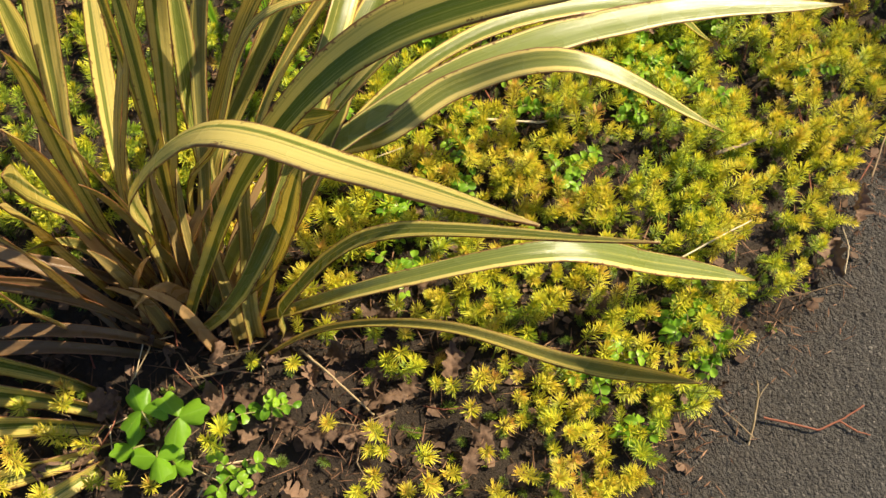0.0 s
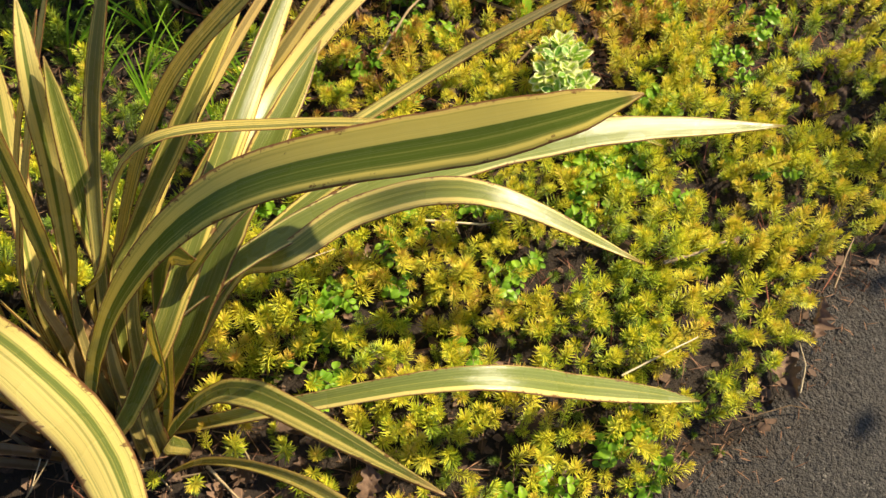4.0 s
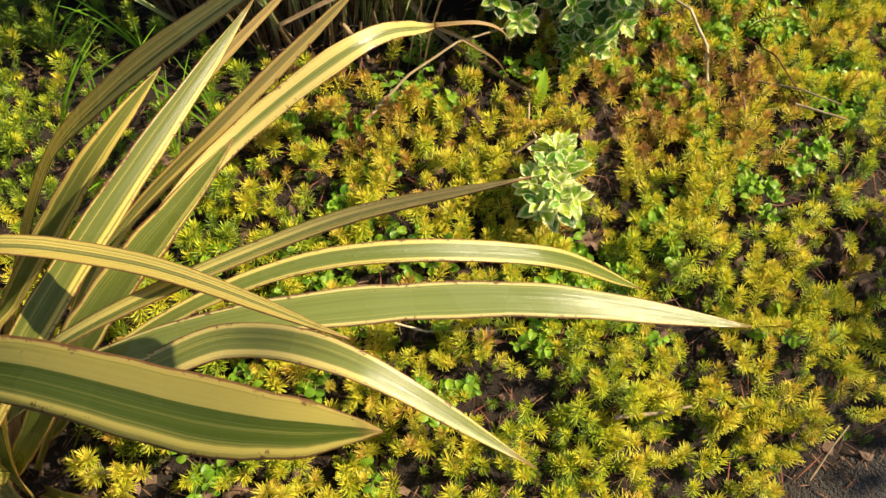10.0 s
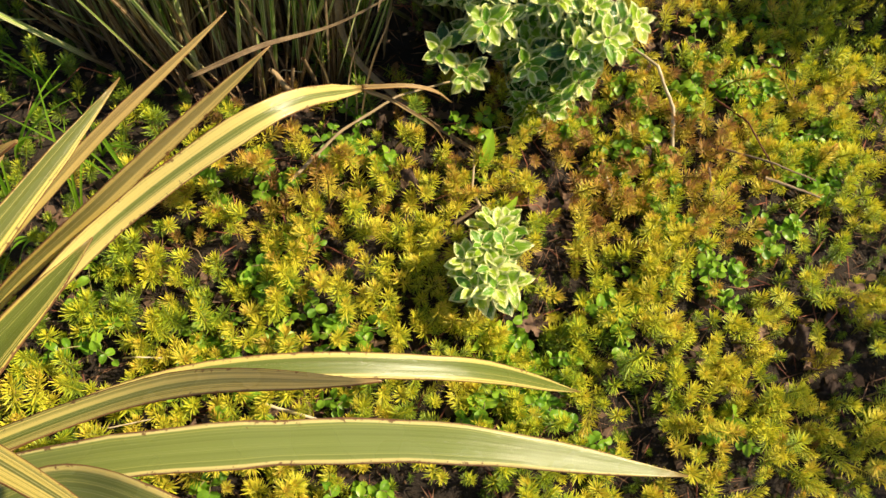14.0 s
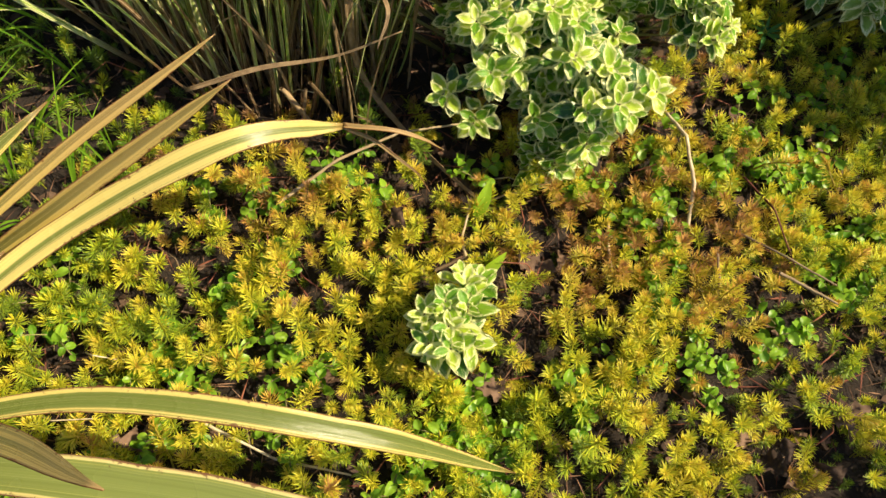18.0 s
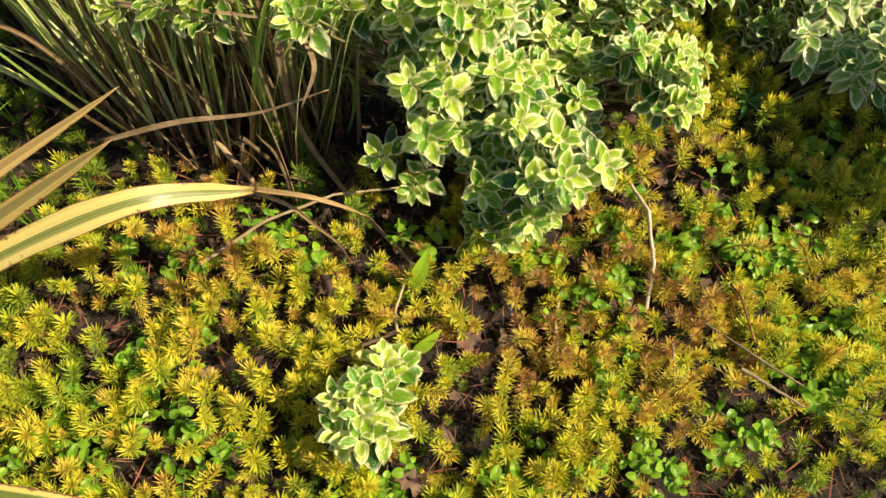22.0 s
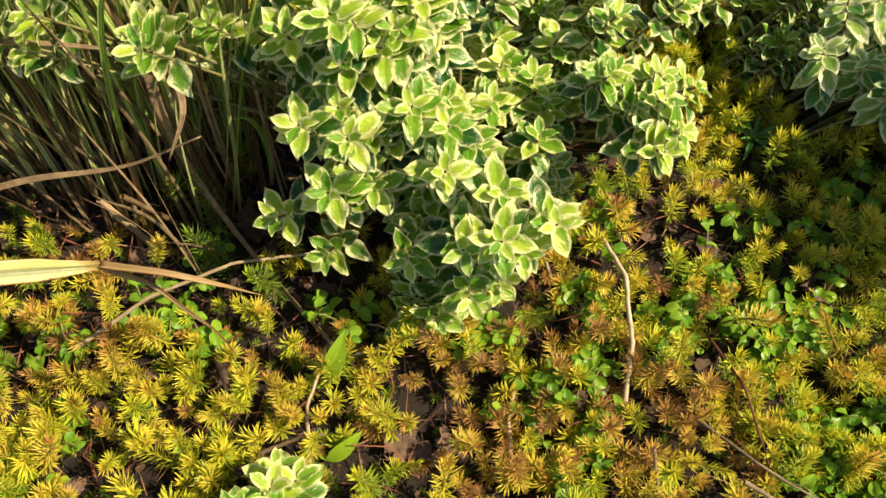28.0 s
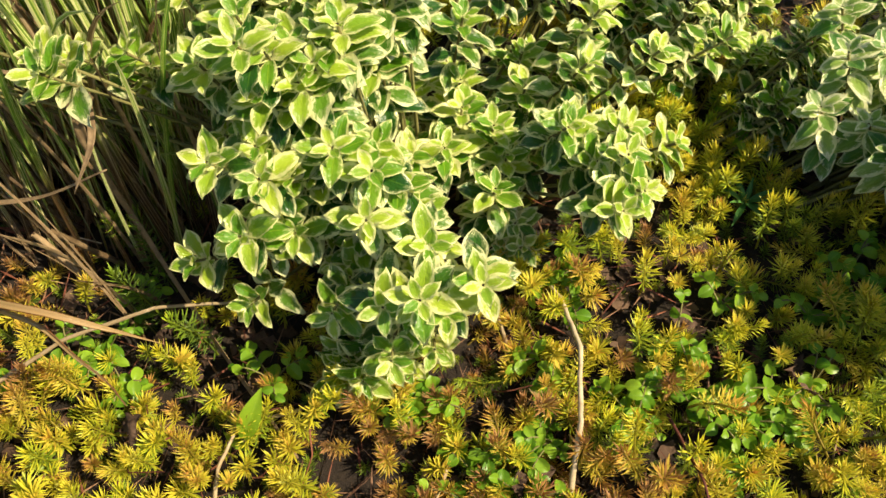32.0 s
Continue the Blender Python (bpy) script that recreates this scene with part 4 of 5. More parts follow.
for x, y in ((0.388, 0.795), (0.365, 0.775), (0.41, 0.77), (0.057, 0.557), (0.07, 0.535), (0.066, 0.473), (0.385, 0.433), (0.43, 0.398), (0.337, 0.294), (-0.084, 0.245), (-0.064, 0.307), (0.349, 0.702), (0.279, 0.371), (0.40, 0.455)):
    moneywort(x, y)
for x, y in ((0.093, 0.714), (-0.022, 0.671), (0.124, 0.812), (0.217, 0.77), (0.233, 0.706), (0.378, 0.833), (0.402, 0.811), (0.372, 0.759), (0.398, 0.749), (0.467, 0.76), (0.474, 0.88), (0.496, 1.014), (0.561, 0.976), (0.277, 0.627), (0.257, 0.603)):
    moneywort(x, y)
for x, y in ((0.108, 0.81), (0.079, 0.713), (0.207, 0.76), (0.139, 0.702), (0.118, 0.622), (0.126, 1.021), (0.079, 0.901), (0.421, 0.782), (0.474, 0.881), (0.499, 0.932), (0.568, 0.977), (0.624, 1.056), (0.47, 1.089), (0.461, 1.138), (0.433, 1.065)):
    moneywort(x, y)
for x, y in ((0.656, 1.194), (0.683, 1.155), (0.67, 1.22), (0.588, 1.27), (0.526, 1.23), (0.68, 1.242), (0.11, 0.798), (0.03, 0.863), (0.074, 0.893), (0.12, 0.958), (0.259, 1.046), (0.353, 1.117), (0.422, 1.198), (0.37, 1.1), (0.456, 1.129), (0.47, 1.079), (0.383, 1.251)):
    moneywort(x, y)
for x, y in ((0.493, 1.262), (0.491, 1.227), (0.543, 1.245), (0.602, 1.268), (0.575, 1.25), (0.538, 1.217), (0.56, 1.23), (0.574, 1.412), (0.645, 1.186), (0.676, 1.162), (0.342, 1.508), (0.597, 1.374), (0.505, 1.311), (0.62, 1.40), (0.44, 1.5), (0.66, 1.13), (0.70, 1.19)):
    moneywort(x, y, 0.03, 3)

for x, y in ((0.229, 0.52), (0.366, 0.729), (0.14, 0.596), (0.316, 0.382), (0.132, 0.837), (0.155, 0.79), (0.068, 0.683), (0.477, 0.856), (0.573, 0.952), (0.629, 1.162), (0.491, 0.989), (0.156, 0.68), (0.081, 0.568), (0.611, 0.8), (0.24, 0.758), (0.423, 1.085), (0.481, 1.05), (0.492, 1.189), (-0.043, 0.718), (0.685, 1.131), (0.569, 1.211), (0.131, 0.792)):
    moneywort(x, y, 0.026, 3)
for x, y in ((0.14, 0.739), (0.164, 0.968), (0.571, 1.382), (0.616, 1.036), (0.348, 1.093), (0.404, 1.247), (0.327, 1.204), (0.593, 1.294), (0.565, 1.347), (0.351, 1.484), (0.131, 0.986)):
    moneywort(x, y, 0.026, 3)


# ---- variegated euonymus ----
EU = [oval_leaf("euonymus_leaf", 0.029, 0.0172, EUON, 0.22, 0.02 + 0.11 * k, 2.0, 12, 9, 0.12, k) for k in range(5)]
EU_YOUNG = [oval_leaf("euonymus_leaf", 0.029, 0.0158, EUON_YOUNG, 0.28, 0.02 + 0.11 * k, 2.0, 12, 9, 0.1, k + 7) for k in range(4)]
EU_GREY = [oval_leaf("euonymus_leaf", 0.028, 0.0155, EUON_GREY, 0.25, 0.08 + 0.13 * k, 2.0, 11, 9, 0.08, k) for k in range(4)]


def euonymus_shoot(plant, base, tip, leaves, bulk, pairs=6, size=1.0):
    """A bending stem with crossed pairs of leaves and a rosette at its tip. Leaves go to objects, or into the lists of bulk."""
    base, tip = np.array(base, float), np.array(tip, float)
    reach = tip - base
    mid = base + reach * 0.45 + (0, 0, 0.35 * np.linalg.norm(reach) * (0.6 if reach[2] < 0.12 else 0.25))
    pts = bezier(base, base + (mid - base) * 0.6, mid, tip, 24)
    v, f = tube(pts, np.linspace(0.0022, 0.0011, 24), 5, 0.1, 5)
    child("stem", make_mesh("stem", v, f, STEM), plant)
    run = np.concatenate([[0], np.cumsum(np.linalg.norm(np.diff(pts, axis=0), axis=1))])
    for k in range(pairs + 1):
        at = run[-1] - k * 0.0085 * size
        if at < 0.01:
            break
        p = np.array([np.interp(at, run, pts[:, c]) for c in range(3)])
        q = np.array([np.interp(at - 0.006, run, pts[:, c]) for c in range(3)])
        t = Vector(p - q).normalized()
        t = (t + Vector((0, 0, 0.5)) * (0.6 if k < 2 else 0.2)).normalized()
        e1 = t.orthogonal().normalized()
        e2 = t.cross(e1)
        turn = k * np.pi / 2 + rng.normal() * 0.25
        for sgn in ((1, -1) if k > 1 else (1, -1, 0.5, -0.5)):
            ang = turn + (0 if sgn > 0 else np.pi) + (0 if abs(sgn) == 1 else np.pi / 2)
            out = e1 * math.cos(ang) + e2 * math.sin(ang)
            open_up = np.interp(k, (0, 1, 3, 6), (1.0, 0.55, 0.28, 0.05))
            d = out + t * open_up + Vector(rng.normal(0, 0.14, 3))
            d.z -= 0.025 * k
            m = frame_at(p + np.array(out) * 0.001, d, tuple(t * 1.2 + Vector((0.1, -0.15, 0.5))), size * np.interp(k, (0, 1, 2, 6), (0.6, 0.92, 1.0, 1.0)) * rng.uniform(0.78, 1.08))
            young = EU_YOUNG if leaves is EU and (k < 2 or k == 2 and rng.random() < 0.5) else leaves
            me = young[rng.integers(len(young))]
            if bulk is None:
                child("leaf", me, plant, m=m)
            else:
                bulk.append((me, m))


def joined(name, bulk, material):
    """Many placed copies of small meshes in one mesh."""
    V, F, U, W, at = [], [], [], [], 0
    cache = {}
    for me, m in bulk:
        if me.name not in cache:
            n = len(me.vertices)
            co, u, w = np.empty(n * 3, np.float32), np.empty(n, np.float32), np.empty(n, np.float32)
            me.vertices.foreach_get("co", co)
            me.attributes["u"].data.foreach_get("value", u)
            me.attributes["v"].data.foreach_get("value", w)
            idx = np.empty(len(me.loops), np.int32)
            me.loops.foreach_get("vertex_index", idx)
            cache[me.name] = co.reshape(-1, 3), idx.reshape(-1, 4), u, w
        co, f, u, w = cache[me.name]
        mm = np.array(m)
        V.append(co @ mm[:3, :3].T + mm[:3, 3])
        F.append(f + at)
        U.append(u)
        W.append(w)
        at += len(co)
    return make_mesh(name, np.concatenate(V), np.concatenate(F), material, {"u": np.concatenate(U), "v": np.concatenate(W)})


shrub = tagged(new("euonymus_shrub"), "low spreading euonymus shrub with cream-edged green leaves", "shrub")
near = ((0.205, 1.055, 0.15), (0.37, 1.11, 0.185), (0.345, 1.1, 0.165), (0.327, 1.07, 0.075), (0.318, 1.064, 0.07), (0.336, 1.075, 0.085), (0.128, 1.052, 0.29), (0.218, 1.087, 0.236), (0.126, 1.11, 0.262), (0.223, 1.131, 0.305), (0.227, 1.134, 0.262), (0.272, 1.146, 0.231),
        (0.271, 1.217, 0.155), (0.247, 1.102, 0.225), (0.30, 1.09, 0.125), (0.36, 1.085, 0.13), (0.31, 1.13, 0.2), (0.245, 1.075, 0.19), (0.005, 1.012, 0.27), (-0.04, 1.0, 0.25), (0.03, 1.04, 0.28))
arm = ((0.427, 1.266, 0.156), (0.408, 1.3, 0.172), (0.392, 1.33, 0.165), (0.36, 1.308, 0.17))
core = np.array((0.22, 1.27, 0.0))
for tip in near:
    tip = np.array(tip)
    root = core + (tip - core) * (0.25, 0.25, 0) + rng.normal(0, 0.015, 3) * (1, 1, 0)
    root[2] = float(bed_z(root[0], root[1])) - 0.005
    outer = tip[0] < 0.21
    euonymus_shoot(shrub, root, tip, EU, None, 3 if outer else 7)
    for _ in range(1 if tip[0] < 0.1 else 2):
        away = np.array((rng.normal(0, 0.02), rng.uniform(0.005, 0.04), rng.normal(-0.015, 0.012)))
        euonymus_shoot(shrub, root, tip + away, EU, None, 3 if outer else 6)
for tip in arm:
    euonymus_shoot(shrub, (0.27, 1.31, 0.01), tip, EU, None, 6, 0.95)
    euonymus_shoot(shrub, (0.27, 1.31, 0.01), np.array(tip) + rng.normal(0, 0.014, 3) - (0.01, 0, 0.015), EU, None, 5, 0.9)
bulk = []
for k in range(22):
    tip = np.array((rng.uniform(0.14, 0.26), rng.uniform(1.15, 1.26), rng.uniform(0.25, 0.31)))
    euonymus_shoot(shrub, core + (tip - core) * (0.5, 0.5, 0), tip, EU, bulk, 5)
for tip in ((0.238, 1.225, 0.227), (0.332, 1.365, 0.17), (0.376, 1.398, 0.181), (0.239, 1.326, 0.198)):
    euonymus_shoot(shrub, core + (np.array(tip) - core) * (0.3, 0.3, 0), tip, EU, bulk, 7)
for k in range(84):
    px, py = rng.uniform(-0.06, 0.42), rng.uniform(1.1, 1.72)
    if px > 0.25 and py < 1.33 or px < 0.06 and py < 1.28:
        continue
    hgt = 0.30 - 0.36 * max(px - 0.12, 0) - 0.25 * max(py - 1.3, 0) + rng.normal(0, 0.025)
    if py < 1.2 and px > 0.05:
        hgt -= 0.1
    if px > 0.2 and py < 1.5:
        hgt -= 0.035
    tip = np.array((px, py, max(hgt, 0.06)))
    root = core + (tip - core) * (0.4, 0.4, 0) + rng.normal(0, 0.02, 3) * (1, 1, 0)
    euonymus_shoot(shrub, root, tip, EU, bulk, 6)
for k in range(26):
    tip = np.array((rng.uniform(0.2, 0.33), rng.uniform(1.24, 1.42), rng.uniform(0.09, 0.15)))
    euonymus_shoot(shrub, core + (tip - core) * (0.8, 0.8, 0), tip, EU, bulk, 6)
for k in range(16):
    tip = np.array((rng.uniform(0.35, 0.47), rng.uniform(1.49, 1.62), rng.uniform(0.04, 0.1)))
    euonymus_shoot(shrub, core + (tip - core) * (0.9, 0.9, 0), tip, EU, bulk, 5)
for k in range(26):
    tip = np.array((rng.uniform(0.43, 0.66), rng.uniform(1.49, 1.6), rng.uniform(0.08, 0.15)))
    euonymus_shoot(shrub, core + (tip - core) * (0.7, 0.7, 0), tip, EU, bulk, 5, 0.9)
for k in range(54):
    tip = np.array((rng.uniform(0.22, 0.39), rng.uniform(1.46, 1.78), rng.uniform(0.12, 0.22)))
    euonymus_shoot(shrub, core + (tip - core) * (0.6, 0.6, 0), tip, EU, bulk, 6)
for k in range(34):
    tip = np.array((rng.uniform(0.16, 0.31), rng.uniform(1.12, 1.18), 0))
    tip[2] = 0.3 - 0.55 * max(tip[0] - 0.14, 0) + rng.normal() * 0.03 - 0.06
    euonymus_shoot(shrub, core + (tip - core) * (0.5, 0.5, 0), tip, EU, bulk, 6)
for skin, label in ((EUON, "dark green cream-edged leaves of the inner and rear shoots"), (EUON_YOUNG, "bright lime and cream leaves at the shoot tips")):
    tagged(child("foliage", joined("foliage", [b for b in bulk if b[0].materials[0] == skin], skin), shrub, label), kind="stuff")

pale = tagged(new("euonymus_shrub"), "pale grey-green variegated euonymus at the rear of the bed", "shrub")
bulk = []
for k in range(98):
    px, py = rng.uniform(0.52, 1.0), rng.uniform(1.5, 1.95)
    if k > 70:
        px, py = rng.uniform(0.43, 0.62), rng.uniform(1.53, 1.8)
    if 40 < k < 71:
        px, py = rng.uniform(0.7, 0.98), rng.uniform(1.46, 1.7)
    top = 0.14 + 0.3 * np.clip(px - 0.55, 0, 0.27)
    if 8 <= k < 24:
        px, py, top = 0.48 + 0.016 * (k - 8) + rng.normal(0, 0.01), rng.uniform(1.45, 1.56), 0.15
    if k < 8:
        px, py = (0.491, 0.557, 0.504, 0.464, 0.53, 0.58, 0.52, 0.6)[k], (1.488, 1.451, 1.54, 1.545, 1.47, 1.47, 1.51, 1.48)[k]
        top = 0.15
    # taller shoots added out of view to cast shade on the stonecrop
    if k >= 84:
        px, py, top = rng.uniform(0.72, 0.84), rng.uniform(1.4, 1.52), rng.uniform(0.26, 0.34)
    euonymus_shoot(pale, (0.72 + (px - 0.72) * 0.85, 1.72 + (py - 1.72) * 0.85, 0.0), (px, py, top * rng.uniform(0.8, 1.2)), EU_GREY, bulk if k >= 8 else None, 7)
tagged(child("foliage", joined("foliage", bulk, EUON_GREY), pale), kind="stuff")

sprig = tagged(new("euonymus_sprig"), "small upright sprig of cream-edged euonymus among the stonecrop", "plant")
for tip, n in (((0.326, 0.849, 0.115), 4), ((0.312, 0.868, 0.12), 3), ((0.338, 0.832, 0.11), 3), ((0.316, 0.83, 0.1), 3), ((0.333, 0.875, 0.115), 3), ((0.35, 0.85, 0.1), 2), ((0.3, 0.85, 0.11), 2), ((0.32, 0.895, 0.115), 2), ((0.328, 0.91, 0.105), 2), ((0.31, 0.91, 0.1), 2)):
    euonymus_shoot(sprig, (0.335, 0.865, float(bed_z(0.335, 0.865))), tip, EU, None, n, 1.05)
dull = tagged(new("euonymus_sprig"), "dull shaded sprig of euonymus beside the shrub", "plant")
for tip in ((0.338, 1.262, 0.075), (0.352, 1.25, 0.065), (0.324, 1.25, 0.07), (0.34, 1.24, 0.06)):
    euonymus_shoot(dull, (0.335, 1.3, 0.0), tip, EU_GREY, None, 3, 0.8)


# ---- sedge clump ----
def sedge_blade_mesh(k):
    own = np.random.default_rng(100 + k)
    ln, bend = own.uniform(0.34, 0.52), own.uniform(0.03, 0.3)
    pts = bezier((0, 0, 0), (0.02, 0, ln * 0.4), (ln * 0.25 * bend, 0.01 * own.normal(), ln * 0.85), (ln * bend, 0.03 * own.normal(), ln * (0.95 - 0.35 * bend)), 16)
    tan = np.gradient(pts, axis=0)
    tan /= np.linalg.norm(tan, axis=1)[:, None]
    a = own.uniform(-0.9, 0.9)
    wide = np.cross(tan, np.array((math.cos(a), math.sin(a), 0.3)))
    wide /= np.linalg.norm(wide, axis=1)[:, None]
    s = np.linspace(0, 1, 16)
    v, f, u, w = strip(pts, wide, np.cross(wide, tan), own.uniform(0.005, 0.0095) * np.interp(s, (0, 0.3, 0.7, 1), (0.9, 1, 0.75, 0.05)), 0.4, 5)
    return make_mesh("sedge_blade", v, f, SEDGE, {"u": u, "v": w})


SEDGES = [sedge_blade_mesh(k) for k in range(24)]
sedge = tagged(new("sedge_clump"), "dense clump of arching green sedge with straw-brown dead bases", "grass")
bulk = []
for k in range(560):
    r, a = rng.random() ** 0.6, rng.uniform(0, 2 * np.pi)
    px, py = -0.09 + 0.2 * r * math.cos(a), 1.1 + 0.115 * r * math.sin(a)
    out = math.atan2((py - 1.02) * 1.2 + 0.03, px - 0.02) + rng.normal() * 0.8
    lean = min(abs(rng.normal(0, 19)), 40) * (1.0 if py > 1.05 else 0.75) * (0.3 if math.cos(out) > 0.2 else 1.0)
    m = Matrix.Translation((px, py, float(bed_z(px, py)) - 0.01)) @ Matrix.Rotation(out, 4, "Z") @ Matrix.Rotation(radians(lean), 4, "Y") @ Matrix.Scale(rng.uniform(0.55, 1.0), 4)
    if k < 290:
        child("blade", SEDGES[rng.integers(24)], sedge, m=m)
    else:
        bulk.append((SEDGES[rng.integers(24)], m))
for k in range(110):
    px, py = rng.uniform(-0.44, -0.24), rng.uniform(1.02, 1.2)
    m = Matrix.Translation((px, py, float(bed_z(px, py)) - 0.01)) @ Matrix.Rotation(rng.normal(2.6, 0.9), 4, "Z") @ Matrix.Rotation(radians(abs(rng.normal(8, 14))), 4, "Y") @ Matrix.Scale(rng.uniform(0.55, 0.95), 4)
    bulk.append((SEDGES[rng.integers(24)], m))
for k in range(80):
    px, py = rng.uniform(-0.03, 0.1), rng.uniform(1.08, 1.2)
    m = Matrix.Translation((px, py, float(bed_z(px, py)) - 0.01)) @ Matrix.Rotation(rng.normal(3.2, 0.4), 4, "Z") @ Matrix.Rotation(radians(abs(rng.normal(0, 9))), 4, "Y") @ Matrix.Scale(rng.uniform(0.75, 1.1), 4)
    bulk.append((SEDGES[rng.integers(24)], m))
for k in range(70):
    px, py, a = rng.uniform(-0.3, 0.14), rng.uniform(1.0, 1.14), rng.uniform(-2.9, 0.2)
    h, ln = rng.uniform(0.08, 0.24), rng.uniform(0.02, 0.1)
    z = float(bed_z(px, py))
    d = np.array((math.cos(a), math.sin(a), 0)) * ln
    pts = bezier((px, py, z), np.array((px, py, z + h)) + d * 0.2, np.array((px, py, z + h * 1.1)) + d * 0.6, np.array((px, py, z + h * rng.uniform(1.35, 1.6))) + d * 0.9, 14)
    tan = np.gradient(pts, axis=0)
    tan /= np.linalg.norm(tan, axis=1)[:, None]
    wide = np.cross(tan, rng.normal(size=3))
    wide /= np.linalg.norm(wide, axis=1)[:, None]
    v, f, u, w = strip(pts, wide, np.cross(wide, tan), 0.0032 * np.interp(np.linspace(0, 1, 14), (0, 0.6, 1), (1, 0.8, 0.05)), 0.4, 3)
    child("dead_blade", make_mesh("dead_blade", v, f, DEADGRASS, {"u": u, "v": w}), sedge, "bleached bent dead blade" if k == 0 else "")
for k in range(34):
    px, py = rng.uniform(-0.3, 0.08), rng.uniform(0.985, 1.08)
    z, h = float(bed_z(px, py)), rng.uniform(0.035, 0.1)
    d = np.array((rng.normal(-0.25, 0.2), rng.normal(-0.1, 0.2), 1.0)) * h
    v, f = tube(bezier((px, py, z - 0.005), np.array((px, py, z)) + d * 0.4, np.array((px, py, z)) + d * 0.75, np.array((px, py, z)) + d, 7), np.linspace(0.0034, 0.0026, 7) * rng.uniform(0.6, 1.1), 6, 0.15, k)
    child("stub", make_mesh("stub", v, f, DEADGRASS), sedge, "broken brown stub of a dead shoot" if k == 0 else "")
tagged(child("inner_growth", joined("inner_growth", bulk, SEDGE), sedge, "crowded inner blades of the sedge"), kind="stuff")


# ---- dead leaves, twigs, canes ----
def oak_mesh(k):
    """A lobed dead leaf along +x, curled."""
    own = np.random.default_rng(300 + k)
    rows, cols, ln = 15, 7, own.uniform(0.035, 0.055)
    s = np.linspace(0, 1, rows)
    prof = (0.12 + 0.5 * np.sin(np.pi * s ** 0.85)) * (1 + 0.38 * np.sin(s * 2 * np.pi * own.uniform(3, 4) + own.uniform(0, 6)))
    prof[0], prof[-1] = 0.04, 0.08
    pts = np.stack([s * ln, 0.004 * np.sin(s * 4 + own.uniform(0, 6)), 0.012 * own.normal() * s * (1 - s) * 4 + 0.006 * own.normal() * s], -1)
    tan = np.gradient(pts, axis=0)
    tan /= np.linalg.norm(tan, axis=1)[:, None]
    tw = own.uniform(-0.8, 0.8) * s
    wide = np.stack([0 * s, np.cos(tw), np.sin(tw)], -1)
    nor = np.cross(tan, wide)
    v, f, u, w = strip(pts, wide, nor, ln * 0.55 * prof * 1.5, own.uniform(-0.2, 0.5), cols, own.uniform(-0.4, 0.8))
    v[:, 2] += 0.0025 * own.normal(size=len(v))
    return make_mesh("dead_leaf", v, f, OAK, {"u": u, "v": w})


OAKS = [oak_mesh(k) for k in range(10)]


def dead_leaf(x, y, up=0.012, size=1.0):
    z = float(bed_z(x, y)) if off_edge(np.array([x]), np.array([y]))[0] > 0 else PATH_Z
    ob = new("dead_leaf", OAKS[rng.integers(10)])
    ob.matrix_basis = pose(x, y, z + up, rng.normal() * 22, rng.normal() * 22, rng.uniform(0, 360)) @ Matrix.Scale(size * rng.uniform(0.75, 1.15), 4)
    tagged(ob, "curled brown dead oak leaf lying in the bed", "leaf", "dead leaves on the ground")


for x, y in ((-0.025, 0.288), (0.015, 0.283), (0.083, 0.332), (0.313, 0.465), (0.16, 0.283), (0.07, 0.37), (-0.118, 0.339), (0.208, 0.448), (-0.022, 0.248), (0.608, 0.559), (0.64, 0.585), (0.31, 0.815), (0.406, 0.844)):
    dead_leaf(x, y, 0.022)
for x, y in ((0.387, 0.99), (0.067, 0.756), (0.139, 0.63), (0.655, 0.964), (0.718, 1.011), (0.67, 0.94), (0.70, 0.99), (0.227, 0.966), (0.134, 0.948), (0.446, 0.87), (0.212, 0.951), (0.152, 1.011), (0.392, 0.991), (0.476, 1.292), (0.556, 1.223), (0.572, 1.308), (0.389, 1.083), (0.477, 1.119), (0.63, 0.87), (0.74, 0.9), (0.64, 0.955), (0.68, 0.96), (0.71, 0.95), (0.69, 0.91), (0.655, 0.92), (0.73, 0.98), (0.7, 0.87)):
    dead_leaf(x, y, 0.022)
dead_leaf(0.436, 0.364, 0.006, 0.6)
dead_leaf(0.47, 0.415, 0.008, 0.8)
for k in range(70):
    a, r = rng.uniform(0, 2 * np.pi), rng.random() ** 0.5
    dead_leaf(-0.08 + 0.26 * r * math.cos(a), 0.3 + 0.17 * r * math.sin(a), 0.008 + 0.012 * rng.random(), rng.uniform(0.6, 1.0))
for k in range(42):
    x, y = rng.uniform(-0.3, 0.8), rng.uniform(0.45, 1.6)
    if off_edge(np.array([x]), np.array([y]))[0] > 0.02:
        dead_leaf(x, y, 0.006 + 0.01 * rng.random(), rng.uniform(0.45, 0.8))


for x, y in ((0.168, 1.045), (0.205, 1.058), (0.14, 1.07)):
    dead_leaf(x, y, 0.012, 0.9)


def stick(name, label, points, radius, material, group=""):
    """A thin bent stem through a few points."""
    points = np.array(points, float)
    s = np.linspace(0, len(points) - 1, 6 * len(points))
    idx = np.clip(s.astype(int), 0, len(points) - 2)
    f = (s - idx)[:, None]
    f = f * f * (3 - 2 * f) * 0.5 + f * 0.5
    pts = points[idx] * (1 - f) + points[idx + 1] * f
    pts += 0.09 * radius * rng.normal(size=pts.shape)
    v, q = tube(pts, np.linspace(radius, radius * 0.55, len(pts)), 6, 0.08, 3)
    return tagged(new(name, make_mesh(name, v, q, material)), label, "twig", group)


